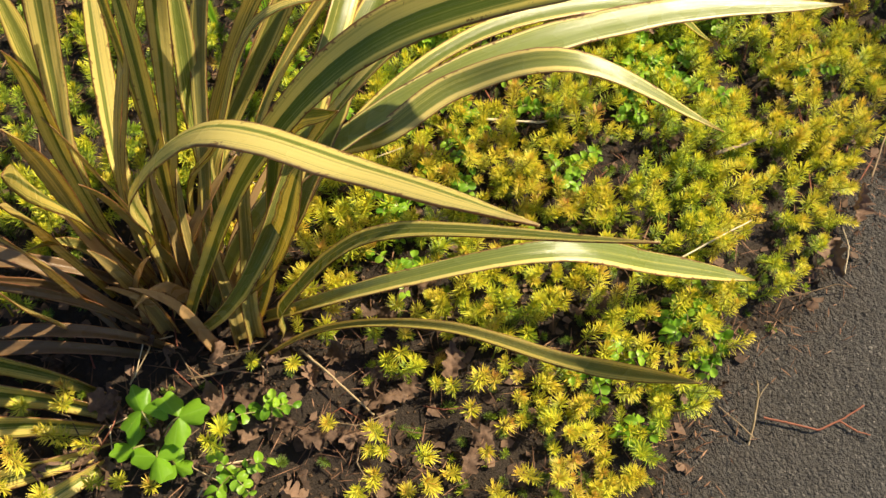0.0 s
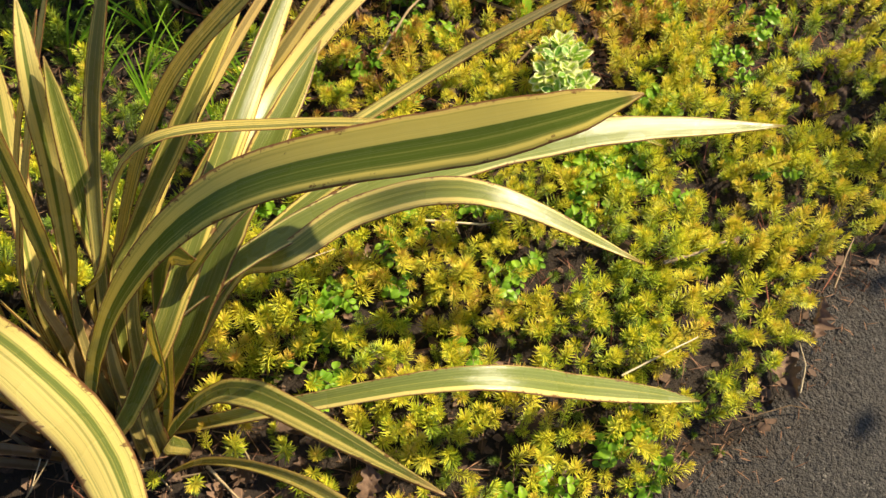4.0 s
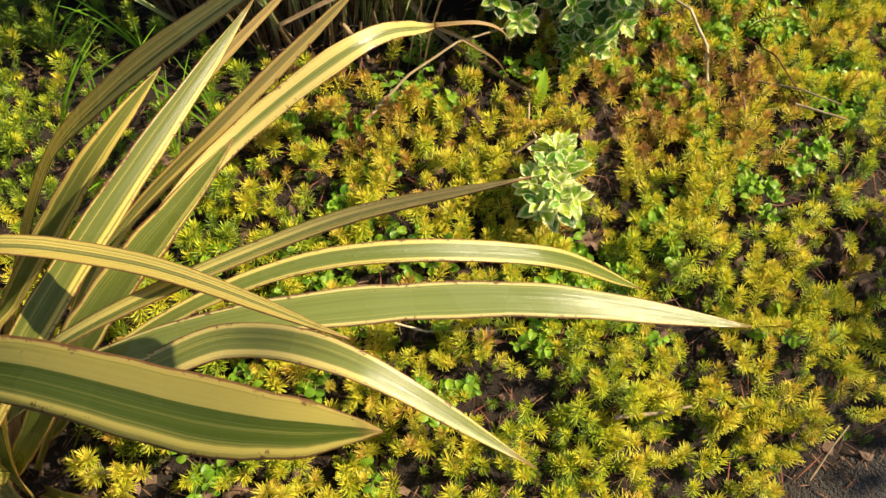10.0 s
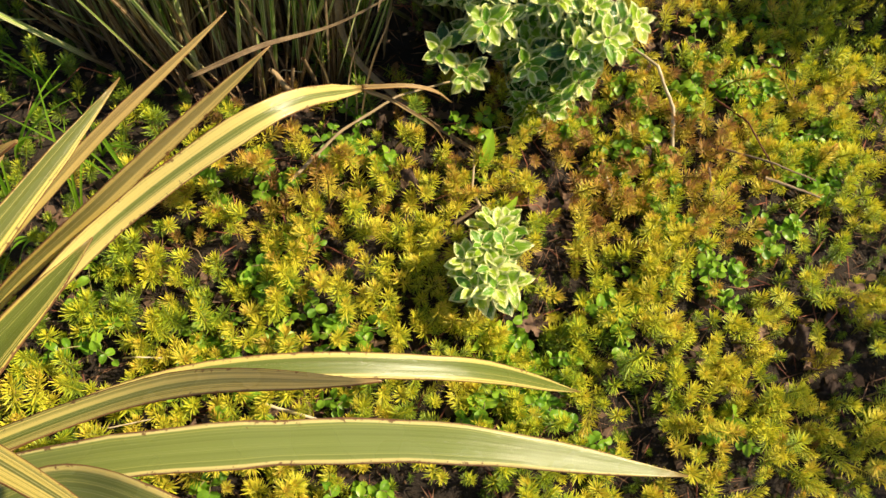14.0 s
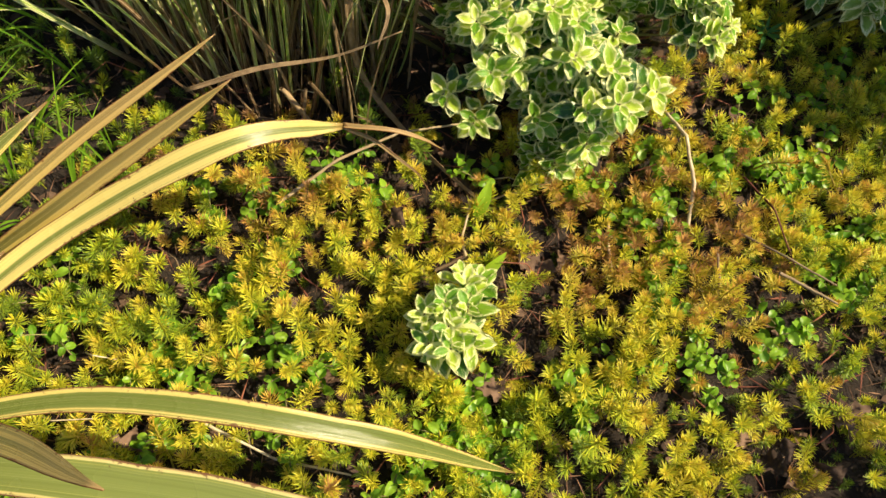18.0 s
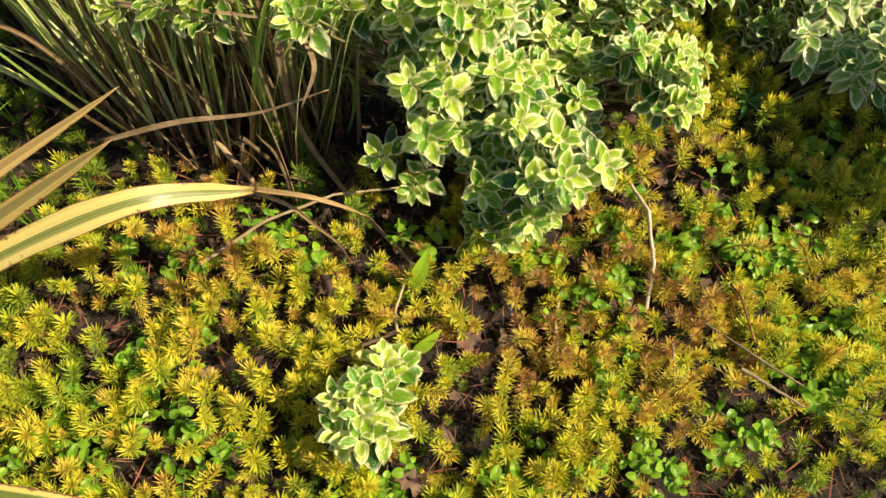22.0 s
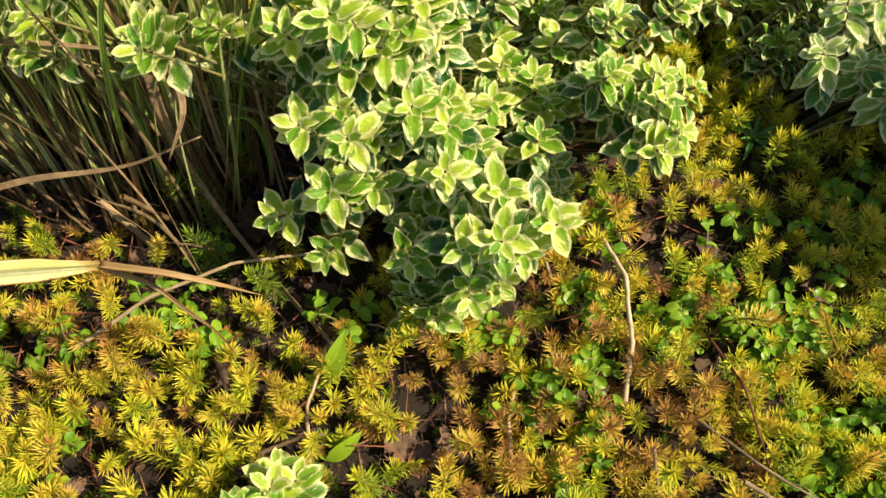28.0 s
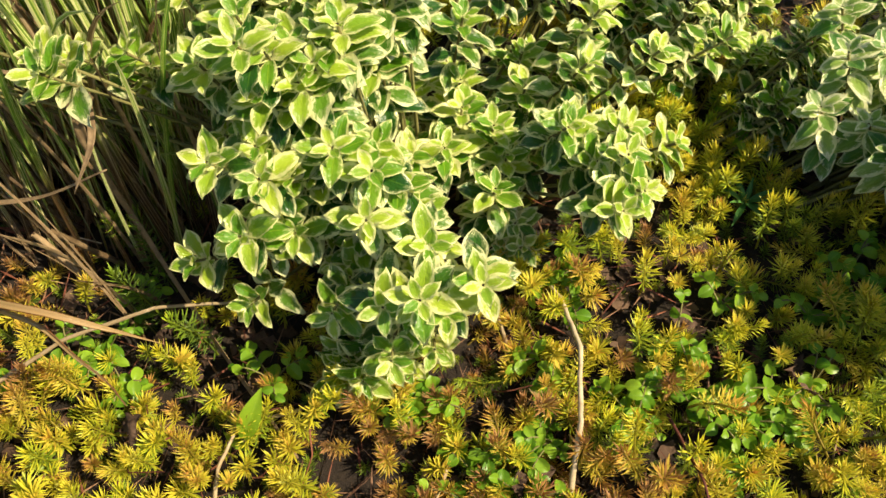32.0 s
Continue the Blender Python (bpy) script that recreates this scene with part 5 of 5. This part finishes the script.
def dry_blade(label, points, width, roll=0.0):
    """A flat dead leaf through a few points, folded along its middle."""
    pts = through_points(points, 26)
    tan = np.gradient(pts, axis=0)
    tan /= np.linalg.norm(tan, axis=1)[:, None]
    wide = np.cross(tan, (0.1, -0.5, 0.86))
    wide /= np.linalg.norm(wide, axis=1)[:, None]
    nor = np.cross(wide, tan)
    s = np.linspace(0, 1, 26)
    a = np.radians(roll + 40 * np.sin(s * 5 + width * 900))[:, None]
    wide, nor = wide * np.cos(a) + nor * np.sin(a), nor * np.cos(a) - wide * np.sin(a)
    v, f, u, w = strip(pts, wide, nor, width * np.interp(s, (0, 0.1, 0.6, 1), (0.8, 1, 0.9, 0.15)), 0.5, 5)
    ob = tagged(new("dead_leaf", make_mesh("dead_leaf", v, f, DEADGRASS, {"u": u, "v": w})), label, "leaf")
    mod = ob.modifiers.new("thickness", "SOLIDIFY")
    mod.thickness, mod.offset = 0.0005, -1
    return ob


stick("dry_cane", "arched pale dry cane rooted in the bed", ((0.5, 1.098, 0.0), (0.492, 1.116, 0.033), (0.475, 1.15, 0.066), (0.444, 1.196, 0.076), (0.404, 1.232, 0.06), (0.363, 1.259, 0.03)), 0.0027, STRAW)
stick("dry_stub", "short pale broken stem standing in the stonecrop", ((0.443, 1.018, 0.01), (0.44, 1.023, 0.03), (0.42, 1.05, 0.04), (0.409, 1.082, 0.036)), 0.0027, STRAW)
dry_blade("long brown dead flax leaf lying from the sedge across the stonecrop", ((0.084, 1.08, 0.24), (0.086, 1.069, 0.186), (0.104, 1.067, 0.09), (0.204, 1.04, 0.05), (0.32, 1.011, 0.042)), 0.0085)
stick("dry_stalk", "thin straw stem arching over the bed", ((0.095, 0.901, 0.06), (0.129, 0.965, 0.085), (0.173, 1.023, 0.097), (0.228, 1.079, 0.086)), 0.0021, STRAW)
stick("dry_stalk", "thin straw stem under the shrub", ((0.281, 1.023, 0.04), (0.299, 1.047, 0.041), (0.322, 1.065, 0.038)), 0.0016, STRAW)
dry_blade("bent straw blade crossing the sedge", ((-0.012, 0.919, 0.163), (0.044, 0.967, 0.181), (0.104, 1.012, 0.19), (0.16, 1.048, 0.226)), 0.005)
dry_blade("pale straw stem lying over the sedge", ((-0.03, 1.0, 0.26), (0.012, 1.019, 0.261), (0.054, 1.04, 0.263), (0.098, 1.059, 0.266)), 0.0055)
dry_blade("bleached hanging blade beside the shrub", ((0.098, 1.085, 0.225), (0.11, 1.077, 0.237), (0.14, 1.055, 0.234), (0.145, 1.026, 0.212)), 0.0055)
stick("dry_stalk", "short leaning dry stem beside the shrub", ((0.384, 1.188, 0.02), (0.378, 1.19, 0.035), (0.355, 1.204, 0.065), (0.338, 1.21, 0.101)), 0.0019, STRAW)
stick("upright_stalk", "pale upright stem beside the sprig", ((0.313, 0.928, 0.02), (0.309, 0.935, 0.045), (0.282, 0.968, 0.05), (0.272, 1.006, 0.06)), 0.0022, STRAW)
stick("dry_stalk", "short grey dry stem beside the sprig", ((0.276, 0.920, 0.050), (0.296, 0.943, 0.060), (0.309, 0.957, 0.055)), 0.002, TWIG)
stick("twig", "thin brown twig lying on the stonecrop", ((0.595, 1.096, 0.062), (0.628, 1.095, 0.062), (0.661, 1.094, 0.061)), 0.0021, TWIG)
stick("twig", "thin brown twig lying on the stonecrop", ((0.53, 1.13, 0.045), (0.55, 1.124, 0.055), (0.596, 1.107, 0.078), (0.652, 1.11, 0.067)), 0.0016, TWIG)
stick("twig", "thin reddish twig lying on the stonecrop", ((0.52, 1.2, 0.05), (0.565, 1.165, 0.065), (0.61, 1.12, 0.05)), 0.0014, REDTWIG)
stick("twig", "thin straw lying on the stonecrop", ((0.392, 0.500, 0.030), (0.435, 0.524, 0.036), (0.481, 0.552, 0.030)), 0.0012, STRAW)
stick("twig", "thin brown twig lying on the stonecrop", ((0.162, 0.67, 0.046), (0.236, 0.676, 0.036), (0.308, 0.699, 0.036)), 0.0017, STRAW)
stick("twig", "short grey twig lying on the stonecrop", ((0.45, 0.642, 0.036), (0.491, 0.66, 0.032), (0.528, 0.679, 0.032)), 0.0026, TWIG)
stick("twig", "short brown twig standing in the stonecrop", ((0.527, 1.08, 0.07), (0.545, 1.06, 0.05), (0.557, 1.04, 0.02)), 0.0016, TWIG)
stick("twig", "pale bleached twig in the leaf litter", ((-0.03, 0.375, 0.03), (0.0, 0.35, 0.035), (0.05, 0.31, 0.02)), 0.0018, STRAW)
stick("twig", "dark twig in the leaf litter under the flax", ((-0.14, 0.345, 0.015), (-0.07, 0.36, 0.025), (-0.01, 0.375, 0.03)), 0.0016, TWIG)
stick("forked_stalk", "pale forked dry stem standing on the path", ((0.464, 0.304, -0.044), (0.467, 0.325, -0.025), (0.47, 0.352, -0.008), (0.468, 0.366, 0.0)), 0.0016, STRAW)
stick("twig", "reddish twig lying on the asphalt", ((0.485, 0.335, -0.037), (0.51, 0.33, -0.036), (0.545, 0.322, -0.036), (0.575, 0.335, -0.035), (0.605, 0.352, -0.036)), 0.0016, REDTWIG)
stick("twig", "short reddish twig lying on the asphalt", ((0.572, 0.333, -0.036), (0.59, 0.322, -0.037), (0.605, 0.318, -0.037)), 0.0013, REDTWIG)
stick("twig", "thin pale stalk leaning on the forked stem", ((0.466, 0.31, -0.03), (0.45, 0.325, -0.026), (0.432, 0.345, -0.03)), 0.0011, TWIG)
stick("twig", "short side shoot of the pale forked stem", ((0.47, 0.349, -0.01), (0.474, 0.356, -0.003), (0.479, 0.362, 0.003)), 0.0012, STRAW)
stick("twig", "thin straw at the edge of the path", ((0.5, 0.47, -0.02), (0.55, 0.48, -0.015), (0.6, 0.50, -0.025), (0.63, 0.5, -0.035)), 0.0009, TWIG)
stick("twig", "thin straw at the edge of the path", ((0.62, 0.52, -0.035), (0.625, 0.55, -0.02), (0.62, 0.575, -0.015)), 0.0011, STRAW)
stick("twig", "thin straw at the edge of the path", ((0.68, 0.655, -0.02), (0.70, 0.7, -0.01), (0.72, 0.73, -0.02)), 0.0014, TWIG)
for k in range(26):
    x, y, a = rng.uniform(-0.2, 0.7), rng.uniform(0.35, 1.5), rng.uniform(0, 6.3)
    if off_edge(np.array([x]), np.array([y]))[0] > 0.05:
        z, ln = float(bed_z(x, y)), rng.uniform(0.03, 0.07)
        stick("twig", "thin dry stem caught in the stonecrop", ((x, y, z + 0.012), (x + 0.5 * ln * math.cos(a), y + 0.5 * ln * math.sin(a), z + 0.04), (x + ln * math.cos(a + 0.3), y + ln * math.sin(a + 0.3), z + 0.03)), 0.0009, (TWIG, STRAW, REDTWIG)[k % 3], "loose twigs in the bed")
for k in range(22):
    x, y, a, ln = rng.uniform(0.04, 0.5), rng.uniform(0.88, 1.2), rng.uniform(0, 6.3), rng.uniform(0.03, 0.06)
    z = float(bed_z(x, y))
    stick("runner", "bare reddish stonecrop runner between the shoots", ((x, y, z + 0.008), (x + 0.5 * ln * math.cos(a), y + 0.5 * ln * math.sin(a), z + 0.034), (x + ln * math.cos(a + 0.4), y + ln * math.sin(a + 0.4), z + 0.045)), 0.0008, REDTWIG, "bare runners in the bed")
for k in range(24):
    a, r = rng.uniform(0, 2 * np.pi), rng.random() ** 0.5
    x, y, ln = -0.06 + 0.2 * r * math.cos(a), 0.29 + 0.12 * r * math.sin(a), rng.uniform(0.03, 0.08)
    z, a = float(bed_z(x, y)), rng.uniform(0, 6.3)
    stick("twig", "thin stem in the leaf litter", ((x, y, z + 0.005), (x + 0.5 * ln * math.cos(a), y + 0.5 * ln * math.sin(a), z + 0.025), (x + ln * math.cos(a + 0.4), y + ln * math.sin(a + 0.4), z + 0.012)), 0.0009, (TWIG, REDTWIG, STRAW)[k % 3], "loose twigs in the bed")


# ---- weeds ----
LANCE = [oval_leaf("lance_leaf", 0.04, 0.015, WEED, 0.35, 0.1 + 0.2 * k, 1.0, 9, 7, 0.03, k) for k in range(3)]


def seedling(x, y, leaves):
    """A seedling with a few upright lance leaves."""
    z = float(bed_z(x, y))
    plant = new("seedling")
    plant.location = (x, y, z)
    tagged(plant, "bright green seedling with upright oval leaves", "plant", "weed seedlings")
    for az, el, up, size in leaves:
        v, f = tube(bezier((0, 0, 0), (0, 0, up * 0.4), (0, 0, up * 0.8), (0, 0, up), 5), 0.0009, 4)
        child("stem", make_mesh("stem", v, f, STEM), plant)
        a, e = radians(az), radians(el)
        child("leaf", LANCE[rng.integers(3)], plant, m=frame_at((0, 0, up), (math.cos(a) * math.cos(e), math.sin(a) * math.cos(e), math.sin(e)), (0.45, -0.6, 0.6), size))


seedling(0.283, 0.995, ((75, 62, 0.035, 1.1), (200, 20, 0.015, 0.6), (-40, 40, 0.01, 0.5)))
seedling(0.318, 0.945, ((50, 40, 0.02, 0.9), (170, 15, 0.02, 0.5)))
seedling(0.34, 0.81, ((20, 20, 0.03, 0.7), (140, 25, 0.03, 0.7), (260, 25, 0.03, 0.7)))
seedling(0.372, 0.8, ((60, 30, 0.03, 0.6), (180, 25, 0.03, 0.7), (300, 25, 0.03, 0.7)))
seedling(0.13, 0.83, ((60, 50, 0.03, 0.7), (150, 35, 0.03, 0.6), (250, 35, 0.03, 0.6), (330, 40, 0.03, 0.6)))


GREY = [oval_leaf("lance_leaf", 0.03, 0.0058, GREYLEAF, 0.3, 0.1 + 0.15 * k, 1.0, 9, 5, 0.02, k) for k in range(3)]
weed = tagged(new("rosette_weed"), "small rosette of narrow grey-green leaves in the stonecrop", "plant")
weed.location = (0.475, 1.413, float(bed_z(0.475, 1.413)))
for k in range(11):
    a, e = k * 2.4, radians(20 + 4 * k)
    child("leaf", GREY[k % 3], weed, m=frame_at((0, 0, 0.028), (math.cos(a) * math.cos(e), math.sin(a) * math.cos(e), math.sin(e)), (0, 0, 1), 1.05 - 0.04 * k))
v, f = tube(bezier((0, 0, -0.005), (0, 0, 0.01), (0, 0, 0.02), (0, 0, 0.03), 5), 0.001, 5)
child("stem", make_mesh("stem", v, f, STEM), weed)


def lobed_leaf_mesh(size, seed):
    """A palm-shaped leaf with five notched lobes, stalk at the origin, along +x."""
    own = np.random.default_rng(seed)
    rings, n = 6, 61
    ang = np.linspace(-2.5, 2.5, n)
    lobes = 0.34 + 0.66 * np.abs(np.cos(ang * 1.57)) ** 0.8 + 0.09 * np.cos(ang * 11 + own.uniform(0, 1)) * np.abs(np.cos(ang * 1.57))
    V, U, W = [], [], []
    for r in np.linspace(0.04, 1, rings):
        rad = size * r * (lobes * r + (1 - r) * 0.8)
        V.append(np.stack([rad * np.cos(ang), rad * np.sin(ang), 0.12 * size * r * np.cos(ang * 3.14) - 0.15 * size * r * r], -1))
        U.append(np.sin(ang * 1.57 + 1.57) * 0.0 + np.abs(np.sin(ang * 1.57)))
        W.append(np.full(n, r))
    i, j = np.meshgrid(np.arange(rings - 1), np.arange(n - 1), indexing="ij")
    k = (i * n + j).ravel()
    return make_mesh("lobed_leaf", np.concatenate(V), np.stack([k, k + n, k + n + 1, k + 1], -1), CRANE, {"u": np.concatenate(U), "v": np.concatenate(W)})


crane = tagged(new("cranesbill"), "young cranesbill weed with lobed bright green leaves under the flax", "plant")
crane.location = (-0.155, 0.275, float(bed_z(-0.155, 0.275)))
for k, (dx, dy, h, az, size) in enumerate(((-0.012, 0.018, 0.055, 120, 0.026), (0.024, 0.012, 0.06, 20, 0.027), (0.006, -0.022, 0.045, -70, 0.024), (-0.02, -0.012, 0.035, 200, 0.02), (0.02, -0.025, 0.03, -20, 0.018))):
    v, f = tube(bezier((0, 0, 0), (0, 0, h * 0.5), (dx * 0.7, dy * 0.7, h), (dx, dy, h), 8), 0.001, 5)
    child("stalk", make_mesh("stalk", v, f, STEM), crane)
    a = radians(az)
    child("leaf", lobed_leaf_mesh(size, k), crane, m=frame_at((dx, dy, h), (math.cos(a), math.sin(a), 0.1), (0.1 * (k - 2), -0.25, 1), 1.0))


def wisp(x, y, dx, dy, h):
    """A thin green grass seedling of a few blades."""
    plant = new("grass_seedling")
    plant.location = (x, y, float(bed_z(x, y)))
    tagged(plant, "thin bright green grass seedling", "grass", "grass seedlings")
    for k in range(4):
        e = np.array((dx + rng.normal() * 0.03, dy + rng.normal() * 0.03, h * rng.uniform(0.6, 1)))
        pts = bezier((0, 0, 0), e * (0.2, 0.2, 0.5), e * (0.6, 0.6, 0.9), e, 12)
        tan = np.gradient(pts, axis=0)
        tan /= np.linalg.norm(tan, axis=1)[:, None]
        wide = np.cross(tan, (0.2, -0.6, 0.7))
        wide /= np.linalg.norm(wide, axis=1)[:, None]
        v, f, u, w = strip(pts, wide, np.cross(wide, tan), 0.0026 * np.interp(np.linspace(0, 1, 12), (0, 0.6, 1), (1, 0.9, 0.05)), 0.3, 3)
        child("blade", make_mesh("blade", v, f, CRANE, {"u": u, "v": w}), plant)


for x, y, dx, dy in ((-0.25, 0.8, 0.04, 0.07), (-0.3, 0.88, 0.07, 0.03), (-0.2, 0.93, -0.04, -0.06), (-0.12, 0.88, 0.06, -0.03), (-0.27, 0.97, 0.02, -0.08), (-0.16, 0.78, -0.05, 0.06), (-0.13, 0.76, 0.03, -0.08), (-0.1, 0.8, -0.06, 0.09), (-0.2, 0.84, 0.06, 0.05), (-0.05, 0.84, -0.08, 0.02)):
    wisp(x, y, dx, dy, 0.12)

# ---- grit on the path and crumbs in the bed ----
def crumbs(name, label, x, y, z, size, material):
    base = np.array([(1, 0, 0), (-1, 0, 0), (0, 1, 0), (0, -1, 0), (0, 0, 0.7), (0, 0, -0.7)], float)
    tri = np.array([(0, 2, 4), (2, 1, 4), (1, 3, 4), (3, 0, 4), (2, 0, 5), (1, 2, 5), (3, 1, 5), (0, 3, 5)])
    shape = base[None] * rng.uniform(0.5, 1.2, (len(x), 6, 1))
    rot = turned(rng.uniform(0, 0.6, len(x)), rng.uniform(0, 6.3, len(x)), rng.uniform(0, 6.3, len(x)))
    v = np.einsum("nij,nvj->nvi", rot, shape) * size[:, None, None] + np.stack([x, y, z], -1)[:, None]
    f = tri[None] + (np.arange(len(x)) * 6)[:, None, None]
    return tagged(new(name, make_mesh(name, v.reshape(-1, 3), f.reshape(-1, 3), material, smooth=False)), label, "grit", kind="stuff")


x, y = rng.uniform(0.2, 0.95, 14000), rng.uniform(-0.1, 1.0, 14000)
d = off_edge(x, y)
keep = (d < 0.0) & (d > -0.5)
x, y = x[keep], y[keep]
crumbs("loose_grit", "loose grit and chips on the asphalt", x, y, np.full(len(x), PATH_Z + 0.0005), rng.uniform(0.0004, 0.0012, len(x)) * rng.choice((1, 1, 1, 1, 1, 1, 1, 2.2), len(x)), GRIT)
x, y = rng.uniform(-0.5, 0.9, 16000), rng.uniform(0.1, 1.75, 16000)
keep = off_edge(x, y) > -0.01
x, y = x[keep], y[keep]
crumbs("soil_crumbs", "crumbs of soil and bark in the bed", x, y, bed_z(x, y) + 0.001, rng.uniform(0.001, 0.0036, len(x)), CRUMB)

x, y = rng.uniform(-0.45, 0.85, 2600), rng.uniform(0.15, 1.7, 2600)
keep = off_edge(x, y) > -0.03 + 0.05 * rng.random(len(x))
x, y = x[keep], y[keep]
flake = np.array([(-1, -0.5, 0.1), (0.1, -0.8, -0.15), (1, -0.3, 0.2), (0.9, 0.5, -0.1), (0, 0.7, 0.25), (-0.8, 0.5, -0.1)])
shape = flake[None] * rng.uniform(0.6, 1.3, (len(x), 6, 1))
rot = turned(np.abs(rng.normal(0, 0.5, len(x))), rng.uniform(0, 6.3, len(x)), rng.uniform(0, 6.3, len(x)))
v = np.einsum("nij,nvj->nvi", rot, shape) * rng.uniform(0.003, 0.009, (len(x), 1, 1)) + np.stack([x, y, np.where(off_edge(x, y) > 0, bed_z(x, y), PATH_Z) + 0.004], -1)[:, None]
f = np.array([(0, 1, 4, 5), (1, 2, 3, 4)])[None] + (np.arange(len(x)) * 6)[:, None, None]
tagged(new("leaf_litter", make_mesh("leaf_litter", v.reshape(-1, 3), f.reshape(-1, 4), OAK)), "brown crumbled leaf litter between the plants", "leaf litter", kind="stuff")


at = rng.integers(0, len(along), 60000)
at = at[(along[at, 1] > 0.1) & (along[at, 1] < 1.3)][:520]
place = along[at] + (rng.normal(0.0, 0.022, len(at)) + 0.008)[:, None] * side[at]
a, ln, wd = rng.uniform(0, 6.3, len(at)), rng.uniform(0.005, 0.02, len(at)), rng.uniform(0.0005, 0.0011, len(at))
d, e = np.stack([np.cos(a), np.sin(a)], -1) * ln[:, None] / 2, np.stack([-np.sin(a), np.cos(a)], -1) * wd[:, None]
z = np.where(off_edge(place[:, 0], place[:, 1]) > 0, bed_z(place[:, 0], place[:, 1]), PATH_Z) + 0.003
lift = rng.uniform(0, 0.012, len(at))
ridge = np.concatenate([place, (z + lift * 0.5 + 0.0012)[:, None]], -1)
v = np.stack([np.concatenate([place - d, z[:, None]], -1), np.concatenate([place - e, (z + lift * 0.5)[:, None]], -1), ridge, np.concatenate([place + e, (z + lift * 0.5)[:, None]], -1), np.concatenate([place + d, (z + lift)[:, None]], -1)], 1)
f = np.array([(0, 2, 1), (0, 3, 2), (1, 2, 4), (2, 3, 4)])[None] + (np.arange(len(at)) * 5)[:, None, None]
tagged(new("plant_fibres", make_mesh("plant_fibres", v.reshape(-1, 3), f.reshape(-1, 3), BROWNSTEM)), "dry brown needles and stem bits along the path edge", "plant litter", kind="stuff")


def slivers(name, label, x, y, z, long, wide, material):
    """Thin dry bits lying about, each a ridge of four faces."""
    n, a = len(x), rng.uniform(0, 6.3, len(x))
    d = np.stack([np.cos(a) * long / 2, np.sin(a) * long / 2, rng.uniform(-0.2, 0.5, n) * long / 2], -1)
    e = np.stack([-np.sin(a) * wide, np.cos(a) * wide, 0 * a], -1)
    mid = np.stack([x, y, z], -1)
    v = np.stack([mid - d, mid - e, mid + (0, 0, 0.001), mid + e, mid + d], 1)
    f = np.array([(0, 2, 1), (0, 3, 2), (1, 2, 4), (2, 3, 4)])[None] + (np.arange(n) * 5)[:, None, None]
    return tagged(new(name, make_mesh(name, v.reshape(-1, 3), f.reshape(-1, 3), material)), label, "plant litter", kind="stuff")


x, y = rng.uniform(-0.5, 0.9, 7500), rng.uniform(0.15, 1.75, 7500)
x, y = x[off_edge(x, y) > 0.01], y[off_edge(x, y) > 0.01]
slivers("dry_stems", "dry brown stems and needles on the soil under the stonecrop", x, y, bed_z(x, y) + rng.uniform(0.003, 0.016, len(x)), rng.uniform(0.012, 0.045, len(x)), rng.uniform(0.0004, 0.0009, len(x)), BROWNSTEM)


x, y = rng.uniform(-0.1, 0.75, 600), rng.uniform(0.6, 1.4, 600)
x, y = x[off_edge(x, y) > 0.01], y[off_edge(x, y) > 0.01]
slivers("red_stems", "bare reddish stonecrop stems between the shoots", x, y, bed_z(x, y) + rng.uniform(0.004, 0.024, len(x)), rng.uniform(0.02, 0.06, len(x)), rng.uniform(0.0006, 0.0011, len(x)), REDTWIG)


# ---- unseen shrubs added on the far side of the path to shade its edge ----
HEDGE_LEAF = plain_leaf_material("hedge_leaf", (0.04, 0.1, 0.02), (0.1, 0.2, 0.04), 0.3, 0.4)
HEDGE = [oval_leaf("hedge_leaf", 0.045, 0.026, HEDGE_LEAF, 0.3, 0.1 + 0.1 * k, 1.0, 5, 5, 0.03, k) for k in range(3)]


def shade_shrub(x, y, rx, ry, height):
    """A rounded evergreen shrub: stems from one root, leaves towards the outside."""
    plant = tagged(new("shade_shrub"), "unseen dark green evergreen shrub added beyond the asphalt path to cast shade", "shrub", "shrubs beyond the path")
    root, bulk = np.array((x, y, PATH_Z - 0.04)), []
    for k in range(46):
        a, e = rng.uniform(0, 2 * np.pi), math.acos(rng.uniform(-0.25, 1))
        tip = np.array((x + rx * math.sin(e) * math.cos(a), y + ry * math.sin(e) * math.sin(a), height * (0.45 + 0.52 * math.cos(e)))) * (1, 1, rng.uniform(0.9, 1.05))
        pts = bezier(root, root + (0, 0, 0.2 * height), root * 0.4 + tip * 0.6, tip, 14)
        v, f = tube(pts, np.linspace(0.008, 0.002, 14), 5, 0.08, k)
        child("stem", make_mesh("stem", v, f, TWIG), plant)
        for q in range(80):
            p = pts[rng.integers(6, 14)] + rng.normal(0, 0.05, 3)
            bulk.append((HEDGE[rng.integers(3)], frame_at(p, rng.normal(size=3) + (p - root) * 1.5, (0, 0, 1), rng.uniform(0.7, 1.2))))
    tagged(child("foliage", joined("foliage", bulk, HEDGE_LEAF), plant), kind="stuff")


shade_shrub(2.15, 1.15, 0.25, 0.21, 1.5)
shade_shrub(2.1, 1.41, 0.29, 0.2, 1.69)
